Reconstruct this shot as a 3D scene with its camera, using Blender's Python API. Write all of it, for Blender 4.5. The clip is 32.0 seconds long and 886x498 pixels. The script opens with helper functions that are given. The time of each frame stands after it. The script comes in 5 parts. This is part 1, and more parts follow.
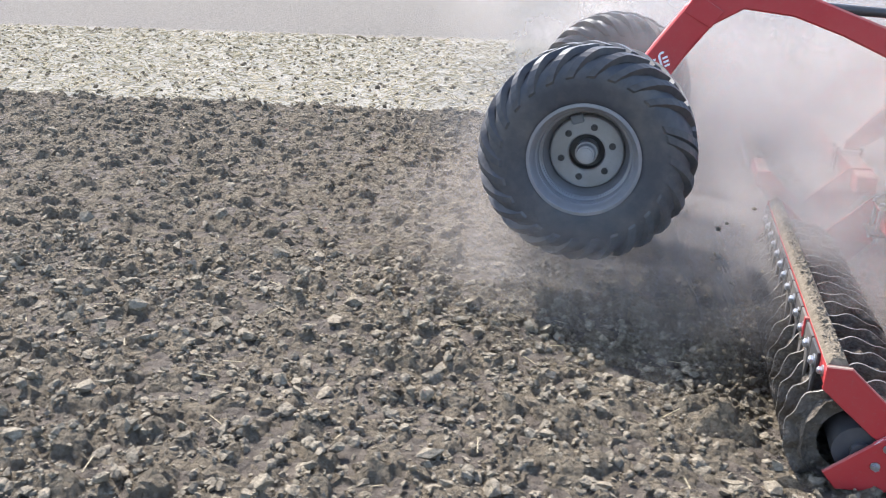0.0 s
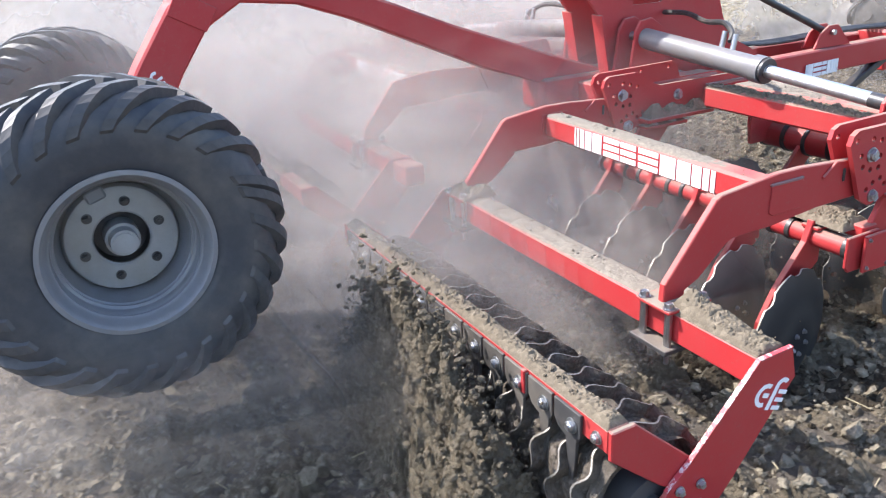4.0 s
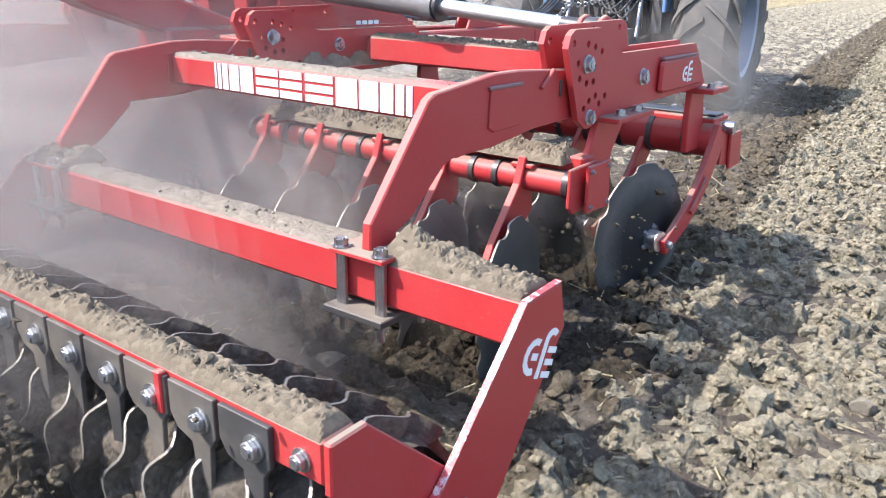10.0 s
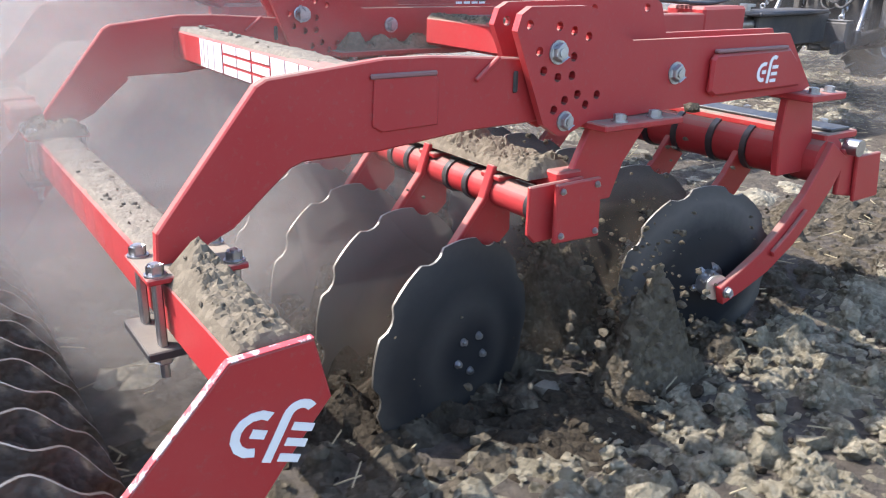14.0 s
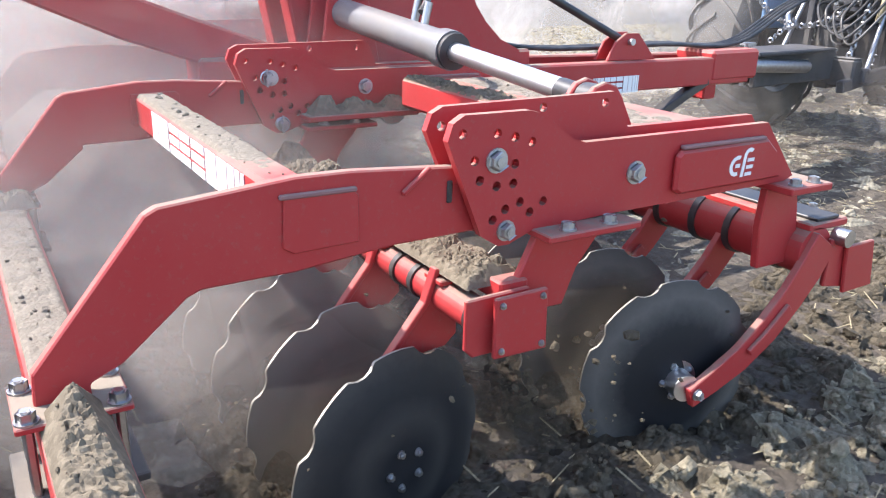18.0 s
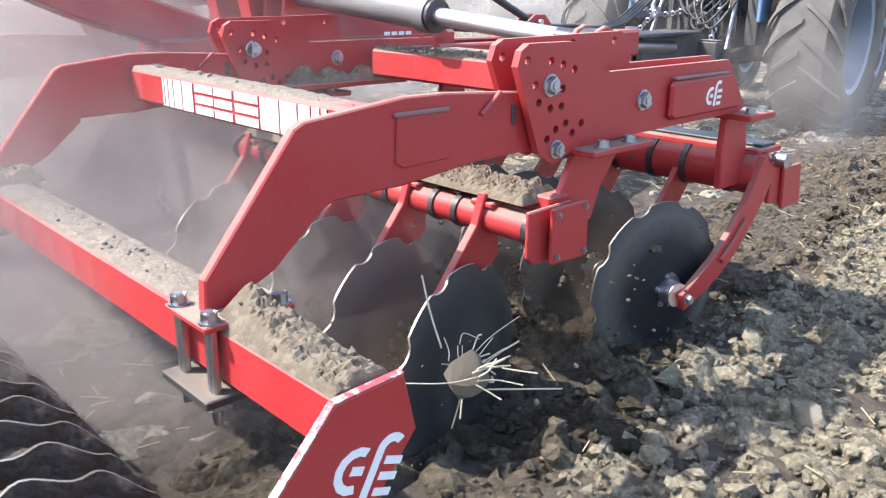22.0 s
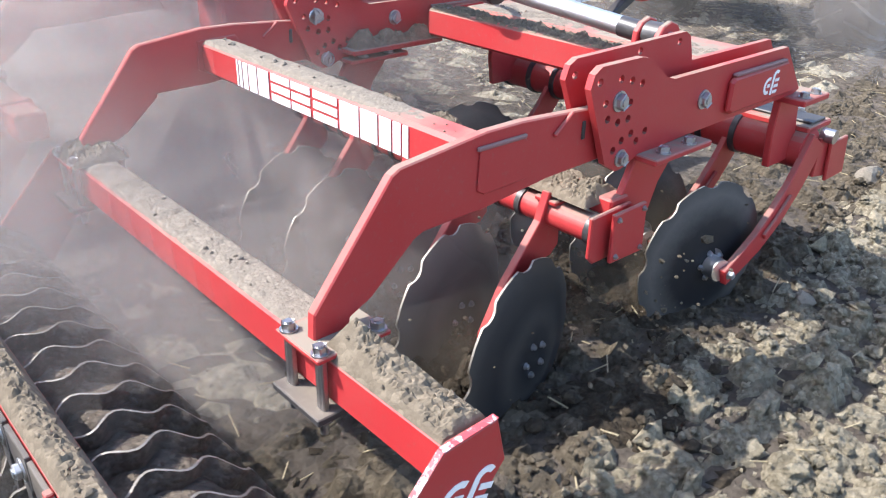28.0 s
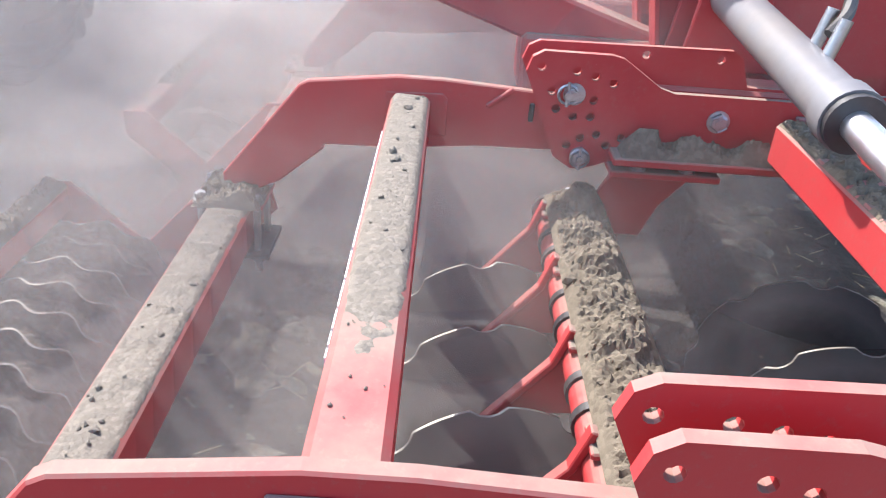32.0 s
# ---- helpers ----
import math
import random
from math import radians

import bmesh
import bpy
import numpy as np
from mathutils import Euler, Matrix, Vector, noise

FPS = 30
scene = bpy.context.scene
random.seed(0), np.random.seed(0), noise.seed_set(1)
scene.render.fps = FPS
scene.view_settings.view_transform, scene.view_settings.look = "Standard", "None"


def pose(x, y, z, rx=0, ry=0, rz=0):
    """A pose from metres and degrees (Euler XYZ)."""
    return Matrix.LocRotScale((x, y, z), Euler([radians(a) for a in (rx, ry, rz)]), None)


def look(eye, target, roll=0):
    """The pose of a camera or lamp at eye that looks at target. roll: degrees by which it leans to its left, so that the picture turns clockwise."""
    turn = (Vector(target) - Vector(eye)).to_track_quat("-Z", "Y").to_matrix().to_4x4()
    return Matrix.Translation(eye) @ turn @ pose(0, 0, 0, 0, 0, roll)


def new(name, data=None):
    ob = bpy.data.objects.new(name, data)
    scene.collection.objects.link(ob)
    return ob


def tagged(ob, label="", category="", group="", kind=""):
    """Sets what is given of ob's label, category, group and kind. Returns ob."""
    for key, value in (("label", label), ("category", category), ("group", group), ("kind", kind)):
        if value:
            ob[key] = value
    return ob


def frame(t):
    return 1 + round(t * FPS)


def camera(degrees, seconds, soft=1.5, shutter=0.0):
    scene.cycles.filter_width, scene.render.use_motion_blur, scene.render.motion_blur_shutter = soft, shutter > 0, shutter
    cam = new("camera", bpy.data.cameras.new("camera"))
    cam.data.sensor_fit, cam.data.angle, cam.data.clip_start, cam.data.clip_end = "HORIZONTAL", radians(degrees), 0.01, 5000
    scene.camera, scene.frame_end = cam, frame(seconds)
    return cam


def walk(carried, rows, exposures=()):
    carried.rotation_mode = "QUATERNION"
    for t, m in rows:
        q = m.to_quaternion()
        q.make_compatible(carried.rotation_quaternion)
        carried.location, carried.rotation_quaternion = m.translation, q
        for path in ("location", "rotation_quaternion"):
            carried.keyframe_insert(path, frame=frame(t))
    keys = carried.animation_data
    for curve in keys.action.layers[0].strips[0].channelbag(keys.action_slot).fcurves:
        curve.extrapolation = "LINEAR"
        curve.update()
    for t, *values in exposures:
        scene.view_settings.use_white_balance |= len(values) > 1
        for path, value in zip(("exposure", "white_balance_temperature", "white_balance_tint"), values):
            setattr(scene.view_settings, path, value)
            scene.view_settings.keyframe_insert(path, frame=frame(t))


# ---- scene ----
SPEED = 3.8          # the rig's ground speed, metres a second, along +y
SECONDS = 32.0
HEADING = radians(6.9)
TRAVEL = Vector((-math.sin(HEADING), math.cos(HEADING), 0.0))

# ---- camera: rows beside the harrow (seconds, eye, target, roll), carried along with it
PATH = [
    (0, (3.380, -2.373, 2.062), (1.580, -2.849, 1.332), 0.9),
    (0.5, (3.339, -2.498, 2.068), (1.517, -2.891, 1.343), 1.3),
    (1, (3.106, -2.562, 1.990), (1.266, -2.857, 1.262), 0.8),
    (1.5, (2.917, -2.650, 1.936), (1.063, -2.801, 1.200), 0.5),
    (2, (2.724, -2.758, 1.989), (0.867, -2.722, 1.249), -0.8),
    (2.5, (2.446, -2.921, 1.944), (0.605, -2.658, 1.209), -1.2),
    (3, (2.243, -2.996, 1.889), (0.434, -2.529, 1.175), -2.0),
    (3.5, (2.055, -3.015, 1.923), (0.313, -2.351, 1.199), -3.3),
    (4, (1.961, -2.945, 1.990), (0.311, -2.110, 1.228), -3.1),
    (4.5, (1.921, -2.924, 2.083), (0.345, -1.975, 1.299), -2.2),
    (6.5, (1.546, -3.497, 2.145), (0.098, -2.380, 1.340), -0.3),
    (7.0, (1.471, -3.292, 2.050), (0.036, -2.168, 1.232), -0.3),
    (7.5, (1.372, -3.065, 1.985), (-0.041, -1.907, 1.163), 0.8),
    (8, (1.377, -2.803, 1.701), (-0.054, -1.600, 0.990), 2.2),
    (8.5, (1.298, -2.702, 1.579), (-0.079, -1.431, 0.880), 2.4),
    (9, (1.267, -2.597, 1.492), (-0.085, -1.290, 0.811), 1.9),
    (9.5, (1.291, -2.533, 1.436), (0.010, -1.149, 0.771), 1.8),
    (10, (1.240, -2.443, 1.288), (0.109, -0.923, 0.647), 1.2),
    (10.5, (1.240, -2.349, 1.218), (0.166, -0.785, 0.584), -0.5),
    (11, (1.224, -2.189, 1.122), (0.009, -0.729, 0.497), -0.8),
    (11.5, (1.302, -2.045, 1.126), (0.045, -0.625, 0.493), -0.5),
    (12, (1.348, -1.924, 1.137), (0.031, -0.561, 0.500), -0.3),
    (12.5, (1.400, -1.739, 1.146), (-0.021, -0.482, 0.512), 0.4),
    (13, (1.479, -1.567, 1.189), (-0.022, -0.434, 0.510), 0.5),
    (13.5, (1.558, -1.487, 1.257), (0.028, -0.401, 0.564), 0.9),
    (14, (1.564, -1.421, 1.241), (0.014, -0.353, 0.565), 1.3),
    (14.5, (1.576, -1.329, 1.300), (0.022, -0.268, 0.623), 1.2),
    (15, (1.608, -1.295, 1.367), (0.075, -0.197, 0.698), 0.9),
    (15.5, (1.641, -1.230, 1.380), (0.127, -0.105, 0.715), 0.7),
    (17.5, (1.582, -1.050, 1.441), (-0.023, -0.062, 0.771), 1.8),
    (18, (1.509, -1.088, 1.458), (-0.089, -0.086, 0.793), 1.8),
    (18.5, (1.494, -1.124, 1.504), (-0.089, -0.100, 0.837), 1.3),
    (19, (1.460, -1.178, 1.563), (-0.093, -0.111, 0.893), 1.5),
    (19.5, (1.385, -1.228, 1.568), (-0.113, -0.084, 0.900), 1.5),
    (20, (1.403, -1.238, 1.550), (-0.058, -0.042, 0.890), 1.4),
    (20.5, (1.466, -1.255, 1.510), (0.025, -0.027, 0.864), 1.3),
    (21, (1.470, -1.284, 1.541), (0.066, -0.022, 0.878), 1.0),
    (21.5, (1.482, -1.513, 1.448), (0.104, -0.214, 0.804), 0.8),
    (22, (1.394, -1.732, 1.280), (0.022, -0.417, 0.657), 0.8),
    (22.5, (1.345, -1.925, 1.214), (-0.056, -0.636, 0.600), 1.5),
    (23, (1.361, -1.985, 1.446), (-0.030, -0.698, 0.807), 2.0),
    (23.5, (1.340, -1.961, 1.524), (-0.043, -0.670, 0.878), 2.0),
    (24, (1.313, -1.948, 1.518), (-0.075, -0.663, 0.867), 1.8),
    (24.5, (1.201, -1.918, 1.556), (-0.147, -0.659, 0.785), 2.3),
    (25, (1.208, -1.961, 1.560), (-0.107, -0.717, 0.710), 2.0),
    (25.5, (1.266, -1.940, 1.604), (-0.037, -0.719, 0.702), 1.6),
    (27.5, (1.322, -1.930, 1.601), (0.030, -0.696, 0.701), 1.5),
    (28, (1.307, -1.869, 1.677), (-0.006, -0.663, 0.770), 1.4),
    (28.5, (1.261, -1.669, 1.711), (-0.094, -0.519, 0.792), 1.7),
    (29, (1.164, -1.398, 1.769), (-0.276, -0.372, 0.834), 2.1),
    (29.5, (1.100, -1.032, 1.798), (-0.478, -0.262, 0.840), 1.9),
    (30, (1.021, -0.755, 1.755), (-0.642, -0.194, 0.797), 2.4),
    (30.5, (0.992, -0.664, 1.837), (-0.715, -0.318, 0.855), 2.8),
    (31, (0.874, -0.553, 1.827), (-0.846, -0.341, 0.829), 4.0),
    (31.5, (0.738, -0.417, 1.734), (-1.011, -0.338, 0.766), 4.2),
    (32, (0.616, -0.363, 1.675), (-1.145, -0.334, 0.726), 4.4),
]
cam = camera(58.0, SECONDS, soft=1.15, shutter=0.05)


def ahead(p, t):
    return Vector(p) + TRAVEL * (SPEED * t)


walk(cam, [(t, look(ahead(eye, t), ahead(target, t), roll)) for t, eye, target, roll in PATH],
     [(0.0, 1.26, 6220, 13), (15.5, 1.27, 6220, 13), (17.8, 1.38, 6300, 13), (21.5, 1.38, 6300, 13), (24.5, 1.29, 6220, 13), (29.5, 1.26, 6220, 13), (SECONDS, 1.33, 6220, 13)])

# ---- world, sun, exposure
scene.cycles.transparent_max_bounces = 48
SUN_TRAVEL = Vector((0.57, 0.60, -1.0)).normalized()
world = bpy.data.worlds.new("world")
scene.world = world
world.use_nodes = True
wn = world.node_tree.nodes
sky = wn.new("ShaderNodeTexSky")
sky.sky_type = "NISHITA"
sky.sun_disc = False
sky.sun_elevation = math.asin(-SUN_TRAVEL.z)
sky.sun_rotation = math.atan2(-SUN_TRAVEL.x, -SUN_TRAVEL.y)
sky.dust_density = 1.5
bg = wn["Background"]
bg.inputs["Strength"].default_value = 0.21
world.node_tree.links.new(sky.outputs["Color"], bg.inputs["Color"])
sun = new("sun", bpy.data.lights.new("sun", "SUN"))
sun.data.energy = 4.6
sun.data.angle = radians(0.53)
sun.data.color = (1.0, 0.95, 0.88)
sun.matrix_world = look((0, 0, 30), Vector((0, 0, 30)) + SUN_TRAVEL)


# ---- materials
def material(name, rough=0.6, metal=0.0):
    m = bpy.data.materials.new(name)
    m.use_nodes = True
    b = m.node_tree.nodes["Principled BSDF"]
    b.inputs["Roughness"].default_value = rough
    b.inputs["Metallic"].default_value = metal
    return m, m.node_tree.nodes, m.node_tree.links, b


def noise_tex(nodes, links, scale, detail=6.0, rough=0.6, coord="Object", vec=None):
    n = nodes.new("ShaderNodeTexNoise")
    n.inputs["Scale"].default_value = scale
    n.inputs["Detail"].default_value = detail
    n.inputs["Roughness"].default_value = rough
    if vec is None:
        tc = nodes.new("ShaderNodeTexCoord")
        vec = tc.outputs[coord]
    links.new(vec, n.inputs["Vector"])
    return n


def ramp(nodes, links, fac, stops):
    r = nodes.new("ShaderNodeValToRGB")
    links.new(fac, r.inputs["Fac"])
    e = r.color_ramp.elements
    while len(e) < len(stops):
        e.new(0.5)
    for el, (p, c) in zip(e, stops):
        el.position = p
        el.color = (*c, 1) if len(c) == 3 else c
    return r


def mixc(nodes, links, fac, a, b):
    m = nodes.new("ShaderNodeMix")
    m.data_type = "RGBA"
    if isinstance(fac, float):
        m.inputs["Factor"].default_value = fac
    else:
        links.new(fac, m.inputs["Factor"])
    for v, key in ((a, 6), (b, 7)):
        if isinstance(v, tuple):
            m.inputs[key].default_value = (*v, 1)
        else:
            links.new(v, m.inputs[key])
    return m.outputs[2]


def bump(nodes, links, height, b, strength=0.3, dist=0.01):
    n = nodes.new("ShaderNodeBump")
    n.inputs["Strength"].default_value = strength
    n.inputs["Distance"].default_value = dist
    links.new(height, n.inputs["Height"])
    links.new(n.outputs["Normal"], b.inputs["Normal"])


def math_node(nodes, links, op, a, b=None):
    n = nodes.new("ShaderNodeMath")
    n.operation = op
    for i, v in enumerate((a, b)):
        if v is None:
            continue
        if isinstance(v, (int, float)):
            n.inputs[i].default_value = v
        else:
            links.new(v, n.inputs[i])
    return n.outputs[0]


DUST = (0.205, 0.174, 0.135)


def painted(name, colour, rough=0.36, dust=0.5):
    """Paint with settled dust on upward faces, fine scuffs and uneven gloss."""
    m, n, l, b = material(name, rough)
    b.inputs["Specular IOR Level"].default_value = 0.36
    big = noise_tex(n, l, 3.5, 8, 0.65)
    fine = noise_tex(n, l, 60, 5, 0.7)
    geo = n.new("ShaderNodeNewGeometry")
    sep = n.new("ShaderNodeSeparateXYZ")
    l.new(geo.outputs["True Normal"], sep.inputs[0])
    up = n.new("ShaderNodeMapRange")
    up.inputs[1].default_value, up.inputs[2].default_value = 0.35, 0.95
    l.new(sep.outputs["Z"], up.inputs[0])
    patch = ramp(n, l, big.outputs["Fac"], [(0.33, (0.25, 0.25, 0.25)), (0.62, (1, 1, 1))])
    specks = ramp(n, l, fine.outputs["Fac"], [(0.56, (0, 0, 0)), (0.68, (0.8, 0.8, 0.8))])
    film = math_node(n, l, "MULTIPLY", up.outputs[0], patch.outputs["Color"])
    film = math_node(n, l, "MULTIPLY", film, dust * 1.5)
    side = math_node(n, l, "MULTIPLY", specks.outputs["Color"], 0.32 * dust)
    haze = math_node(n, l, "MULTIPLY", patch.outputs["Color"], 0.17 * dust)
    cover = math_node(n, l, "MINIMUM", math_node(n, l, "ADD", math_node(n, l, "ADD", film, side), haze), 1.0)
    tint = mixc(n, l, big.outputs["Fac"], tuple(c * 0.86 for c in colour), colour)
    col = mixc(n, l, cover, tint, DUST)
    l.new(col, b.inputs["Base Color"])
    rr = n.new("ShaderNodeMapRange")
    rr.inputs[3].default_value, rr.inputs[4].default_value = rough, 0.9
    l.new(cover, rr.inputs[0])
    l.new(rr.outputs[0], b.inputs["Roughness"])
    bump(n, l, fine.outputs["Fac"], b, 0.08, 0.004)
    return m


def metal(name, colour, rough=0.3, dirt=0.3):
    m, n, l, b = material(name, rough, 1.0)
    a = noise_tex(n, l, 25, 7, 0.7)
    col = mixc(n, l, ramp(n, l, a.outputs["Fac"], [(0.45, (0, 0, 0)), (0.75, (dirt, dirt, dirt))]).outputs["Color"], colour, DUST)
    l.new(col, b.inputs["Base Color"])
    rr = n.new("ShaderNodeMapRange")
    rr.inputs[3].default_value, rr.inputs[4].default_value = rough * 0.7, rough * 1.6
    l.new(a.outputs["Fac"], rr.inputs[0])
    l.new(rr.outputs[0], b.inputs["Roughness"])
    bump(n, l, a.outputs["Fac"], b, 0.1, 0.003)
    return m


def earth(name, dark, light, scale=9.0, relief=0.6, dist=0.02, grain=62):
    """Dry crumbly soil: mottled colour, crumbs and grit as relief."""
    m, n, l, b = material(name, 0.95)
    b.inputs["Specular IOR Level"].default_value = 0.12
    a = noise_tex(n, l, scale, 9, 0.7)
    f = noise_tex(n, l, scale * 9, 6, 0.75)
    tc = n.new("ShaderNodeTexCoord")
    warp = n.new("ShaderNodeVectorMath")
    warp.operation = "MULTIPLY_ADD"
    l.new(f.outputs["Color"], warp.inputs[0])
    warp.inputs[1].default_value = (0.012, 0.012, 0.012)
    l.new(tc.outputs["Object"], warp.inputs[2])
    crumbs = n.new("ShaderNodeTexVoronoi")
    crumbs.inputs["Scale"].default_value = grain
    l.new(warp.outputs[0], crumbs.inputs["Vector"])
    geo = n.new("ShaderNodeNewGeometry")
    col = mixc(n, l, ramp(n, l, a.outputs["Fac"], [(0.3, (0, 0, 0)), (0.7, (1, 1, 1))]).outputs["Color"], dark, light)
    isl = math_node(n, l, "MULTIPLY", geo.outputs["Random Per Island"], 0.5)
    col = mixc(n, l, isl, col, tuple(min(1, c * 1.4) for c in light))
    sep = n.new("ShaderNodeSeparateColor")
    l.new(crumbs.outputs["Color"], sep.inputs[0])
    col = mixc(n, l, ramp(n, l, sep.outputs[0], [(0.55, (0, 0, 0)), (1.0, (0.55, 0.55, 0.55))]).outputs["Color"], col, tuple(min(1, c * 1.55) for c in light))
    col = mixc(n, l, math_node(n, l, "MULTIPLY", f.outputs["Fac"], 0.35), col, dark)
    l.new(col, b.inputs["Base Color"])
    h = math_node(n, l, "ADD", a.outputs["Fac"], math_node(n, l, "MULTIPLY", f.outputs["Fac"], 0.5))
    h = math_node(n, l, "ADD", h, math_node(n, l, "MULTIPLY", crumbs.outputs["Distance"], -1.1))
    bump(n, l, h, b, relief, dist)
    return m


def disc_steel(name, dust, bands):
    """Dark scoured steel, polished by soil, with a dusty smear round the rim."""
    m, n, l, b = material(name, 0.5, 0.0)
    b.inputs["Specular IOR Level"].default_value = 0.14
    tc = n.new("ShaderNodeTexCoord")
    flat = n.new("ShaderNodeVectorMath")
    flat.operation = "MULTIPLY"
    flat.inputs[1].default_value = (0, 1, 1)
    l.new(tc.outputs["Object"], flat.inputs[0])
    ln = n.new("ShaderNodeVectorMath")
    ln.operation = "LENGTH"
    l.new(flat.outputs[0], ln.inputs[0])
    a = noise_tex(n, l, 16, 7, 0.7)
    rr = math_node(n, l, "ADD", ln.outputs["Value"], math_node(n, l, "MULTIPLY", a.outputs["Fac"], 0.07))
    ring = ramp(n, l, math_node(n, l, "MULTIPLY", rr, 2.5), [(p, (v, v, v)) for p, v in bands])
    col = mixc(n, l, ring.outputs["Color"], (0.014, 0.0145, 0.017), dust)
    l.new(col, b.inputs["Base Color"])
    mr = n.new("ShaderNodeMapRange")
    mr.inputs[3].default_value, mr.inputs[4].default_value = 0.45, 0.8
    l.new(ring.outputs["Color"], mr.inputs[0])
    l.new(mr.outputs[0], b.inputs["Roughness"])
    bump(n, l, a.outputs["Fac"], b, 0.1, 0.003)
    return m


def plain(name, colour, rough=0.6, vary=0.25, scale=30.0, dirt=0.25):
    m, n, l, b = material(name, rough)
    a = noise_tex(n, l, scale, 6, 0.65)
    g = noise_tex(n, l, scale * 0.15, 6, 0.6)
    col = mixc(n, l, a.outputs["Fac"], tuple(c * (1 - vary) for c in colour), tuple(min(1, c * (1 + vary)) for c in colour))
    d = ramp(n, l, g.outputs["Fac"], [(0.42, (0, 0, 0)), (0.75, (dirt, dirt, dirt))])
    col = mixc(n, l, d.outputs["Color"], col, DUST)
    l.new(col, b.inputs["Base Color"])
    bump(n, l, a.outputs["Fac"], b, 0.15, 0.004)
    return m


RED = painted("red_paint", (0.42, 0.024, 0.028), 0.38, 0.6)
RED_DIRTY = painted("red_paint_dusty", (0.42, 0.021, 0.025), 0.45, 0.8)


def scuffed(name):
    """Red paint worn to pale primer in scratches."""
    m, n, l, b = material(name, 0.5)
    a = noise_tex(n, l, 38, 8, 0.75)
    k = ramp(n, l, a.outputs["Fac"], [(0.49, (0, 0, 0)), (0.57, (1, 1, 1))])
    l.new(mixc(n, l, k.outputs["Color"], (0.47, 0.05, 0.06), (0.66, 0.56, 0.54)), b.inputs["Base Color"])
    bump(n, l, a.outputs["Fac"], b, 0.2, 0.003)
    return m


SCUFFED = scuffed("scuffed_red_paint")
WHITE = plain("white_decal", (0.78, 0.78, 0.77), 0.45, 0.04, 40, 0.12)
DUST_LAYER = earth("settled_dust", (0.142, 0.123, 0.098), (0.212, 0.185, 0.149), 30, 0.7, 0.006, 90)
SOIL = earth("loose_soil", (0.080, 0.065, 0.047), (0.160, 0.134, 0.098), 22, 0.5, 0.006)
CLOD = earth("clod_soil", (0.080, 0.065, 0.046), (0.182, 0.152, 0.108), 16, 1.0, 0.028, 38)
DRY_CLOD = earth("dry_clod", (0.100, 0.084, 0.059), (0.240, 0.206, 0.150), 16, 0.8, 0.010)
CAKED = earth("caked_soil", (0.075, 0.063, 0.050), (0.155, 0.131, 0.104), 18, 0.9, 0.010)
# turned soil coloured near black: the shade round the discs is in it
SHADED_SOIL = earth("shaded_turned_soil", (0.022, 0.0175, 0.0125), (0.062, 0.050, 0.035), 18, 0.9, 0.012)
# soil beside the harrow, toned darker to hold the shade that falls there
SHADED_STRIP = earth("shaded_strip_soil", (0.052, 0.043, 0.031), (0.140, 0.117, 0.083), 18, 0.9, 0.018, 45)
STEEL = metal("bare_steel", (0.42, 0.42, 0.43), 0.34, 0.5)
CHROME = metal("chrome", (0.74, 0.73, 0.73), 0.34, 0.15)
ZINC = metal("zinc_bolt", (0.46, 0.47, 0.48), 0.40, 0.6)
RING_EDGE = metal("scoured_ring_edge", (0.26, 0.245, 0.225), 0.55, 0.8)
DISC_EDGE = metal("scoured_disc_edge", (0.30, 0.28, 0.25), 0.5, 0.8)
DISC = disc_steel("worn_disc_steel", (0.088, 0.078, 0.067), ((0.0, 0.06), (0.26, 0.02), (0.45, 0.30), (0.60, 0.08), (0.76, 0.20), (0.88, 0.55)))
DISC_DUSTY = disc_steel("dusty_disc_steel", (0.125, 0.113, 0.099), ((0.0, 0.06), (0.38, 0.02), (0.54, 0.06), (0.68, 0.50), (0.78, 0.85), (0.88, 0.60)))
DISC_BROWN = disc_steel("brown_dusty_disc_steel", (0.165, 0.142, 0.114), ((0.0, 0.40), (0.30, 0.55), (0.48, 0.85), (0.62, 0.70), (0.74, 0.85), (0.86, 0.95)))
SCRAPER = plain("dusty_scraper_steel", (0.040, 0.038, 0.037), 0.6, 0.3, 26, 0.75)
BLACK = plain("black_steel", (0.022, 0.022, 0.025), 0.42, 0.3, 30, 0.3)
GREY_PAINT = plain("grey_paint", (0.17, 0.18, 0.20), 0.30, 0.15, 25, 0.3)
# barrel grey kept darker than the plate: shade inside the rim, as colour
RIM_SHADED = plain("shaded_rim_grey_paint", (0.172, 0.172, 0.18), 0.30, 0.2, 20, 0.5)
RIM_PLATE = plain("wheel_plate_paint", (0.27, 0.265, 0.26), 0.45, 0.2, 20, 0.6)
BARREL = plain("grey_barrel", (0.15, 0.145, 0.145), 0.40, 0.15, 25, 0.7)
RUBBER = plain("tyre_rubber", (0.040, 0.041, 0.046), 0.55, 0.3, 30, 0.42)
HOSE = plain("hose_rubber", (0.016, 0.016, 0.017), 0.5, 0.3, 60, 0.35)
BLUE = painted("blue_paint", (0.10, 0.22, 0.40), 0.45, 1.0)
CAST = plain("dark_casting", (0.042, 0.042, 0.046), 0.6, 0.3, 14, 0.45)
WELD = painted("ground_weld", (0.25, 0.12, 0.12), 0.5, 0.5)
CLAMP = painted("dark_clamp_steel", (0.035, 0.034, 0.036), 0.5, 0.45)
STRAWY = earth("strawy_soil", (0.130, 0.112, 0.076), (0.360, 0.318, 0.228), 20, 1.0, 0.018, 55)
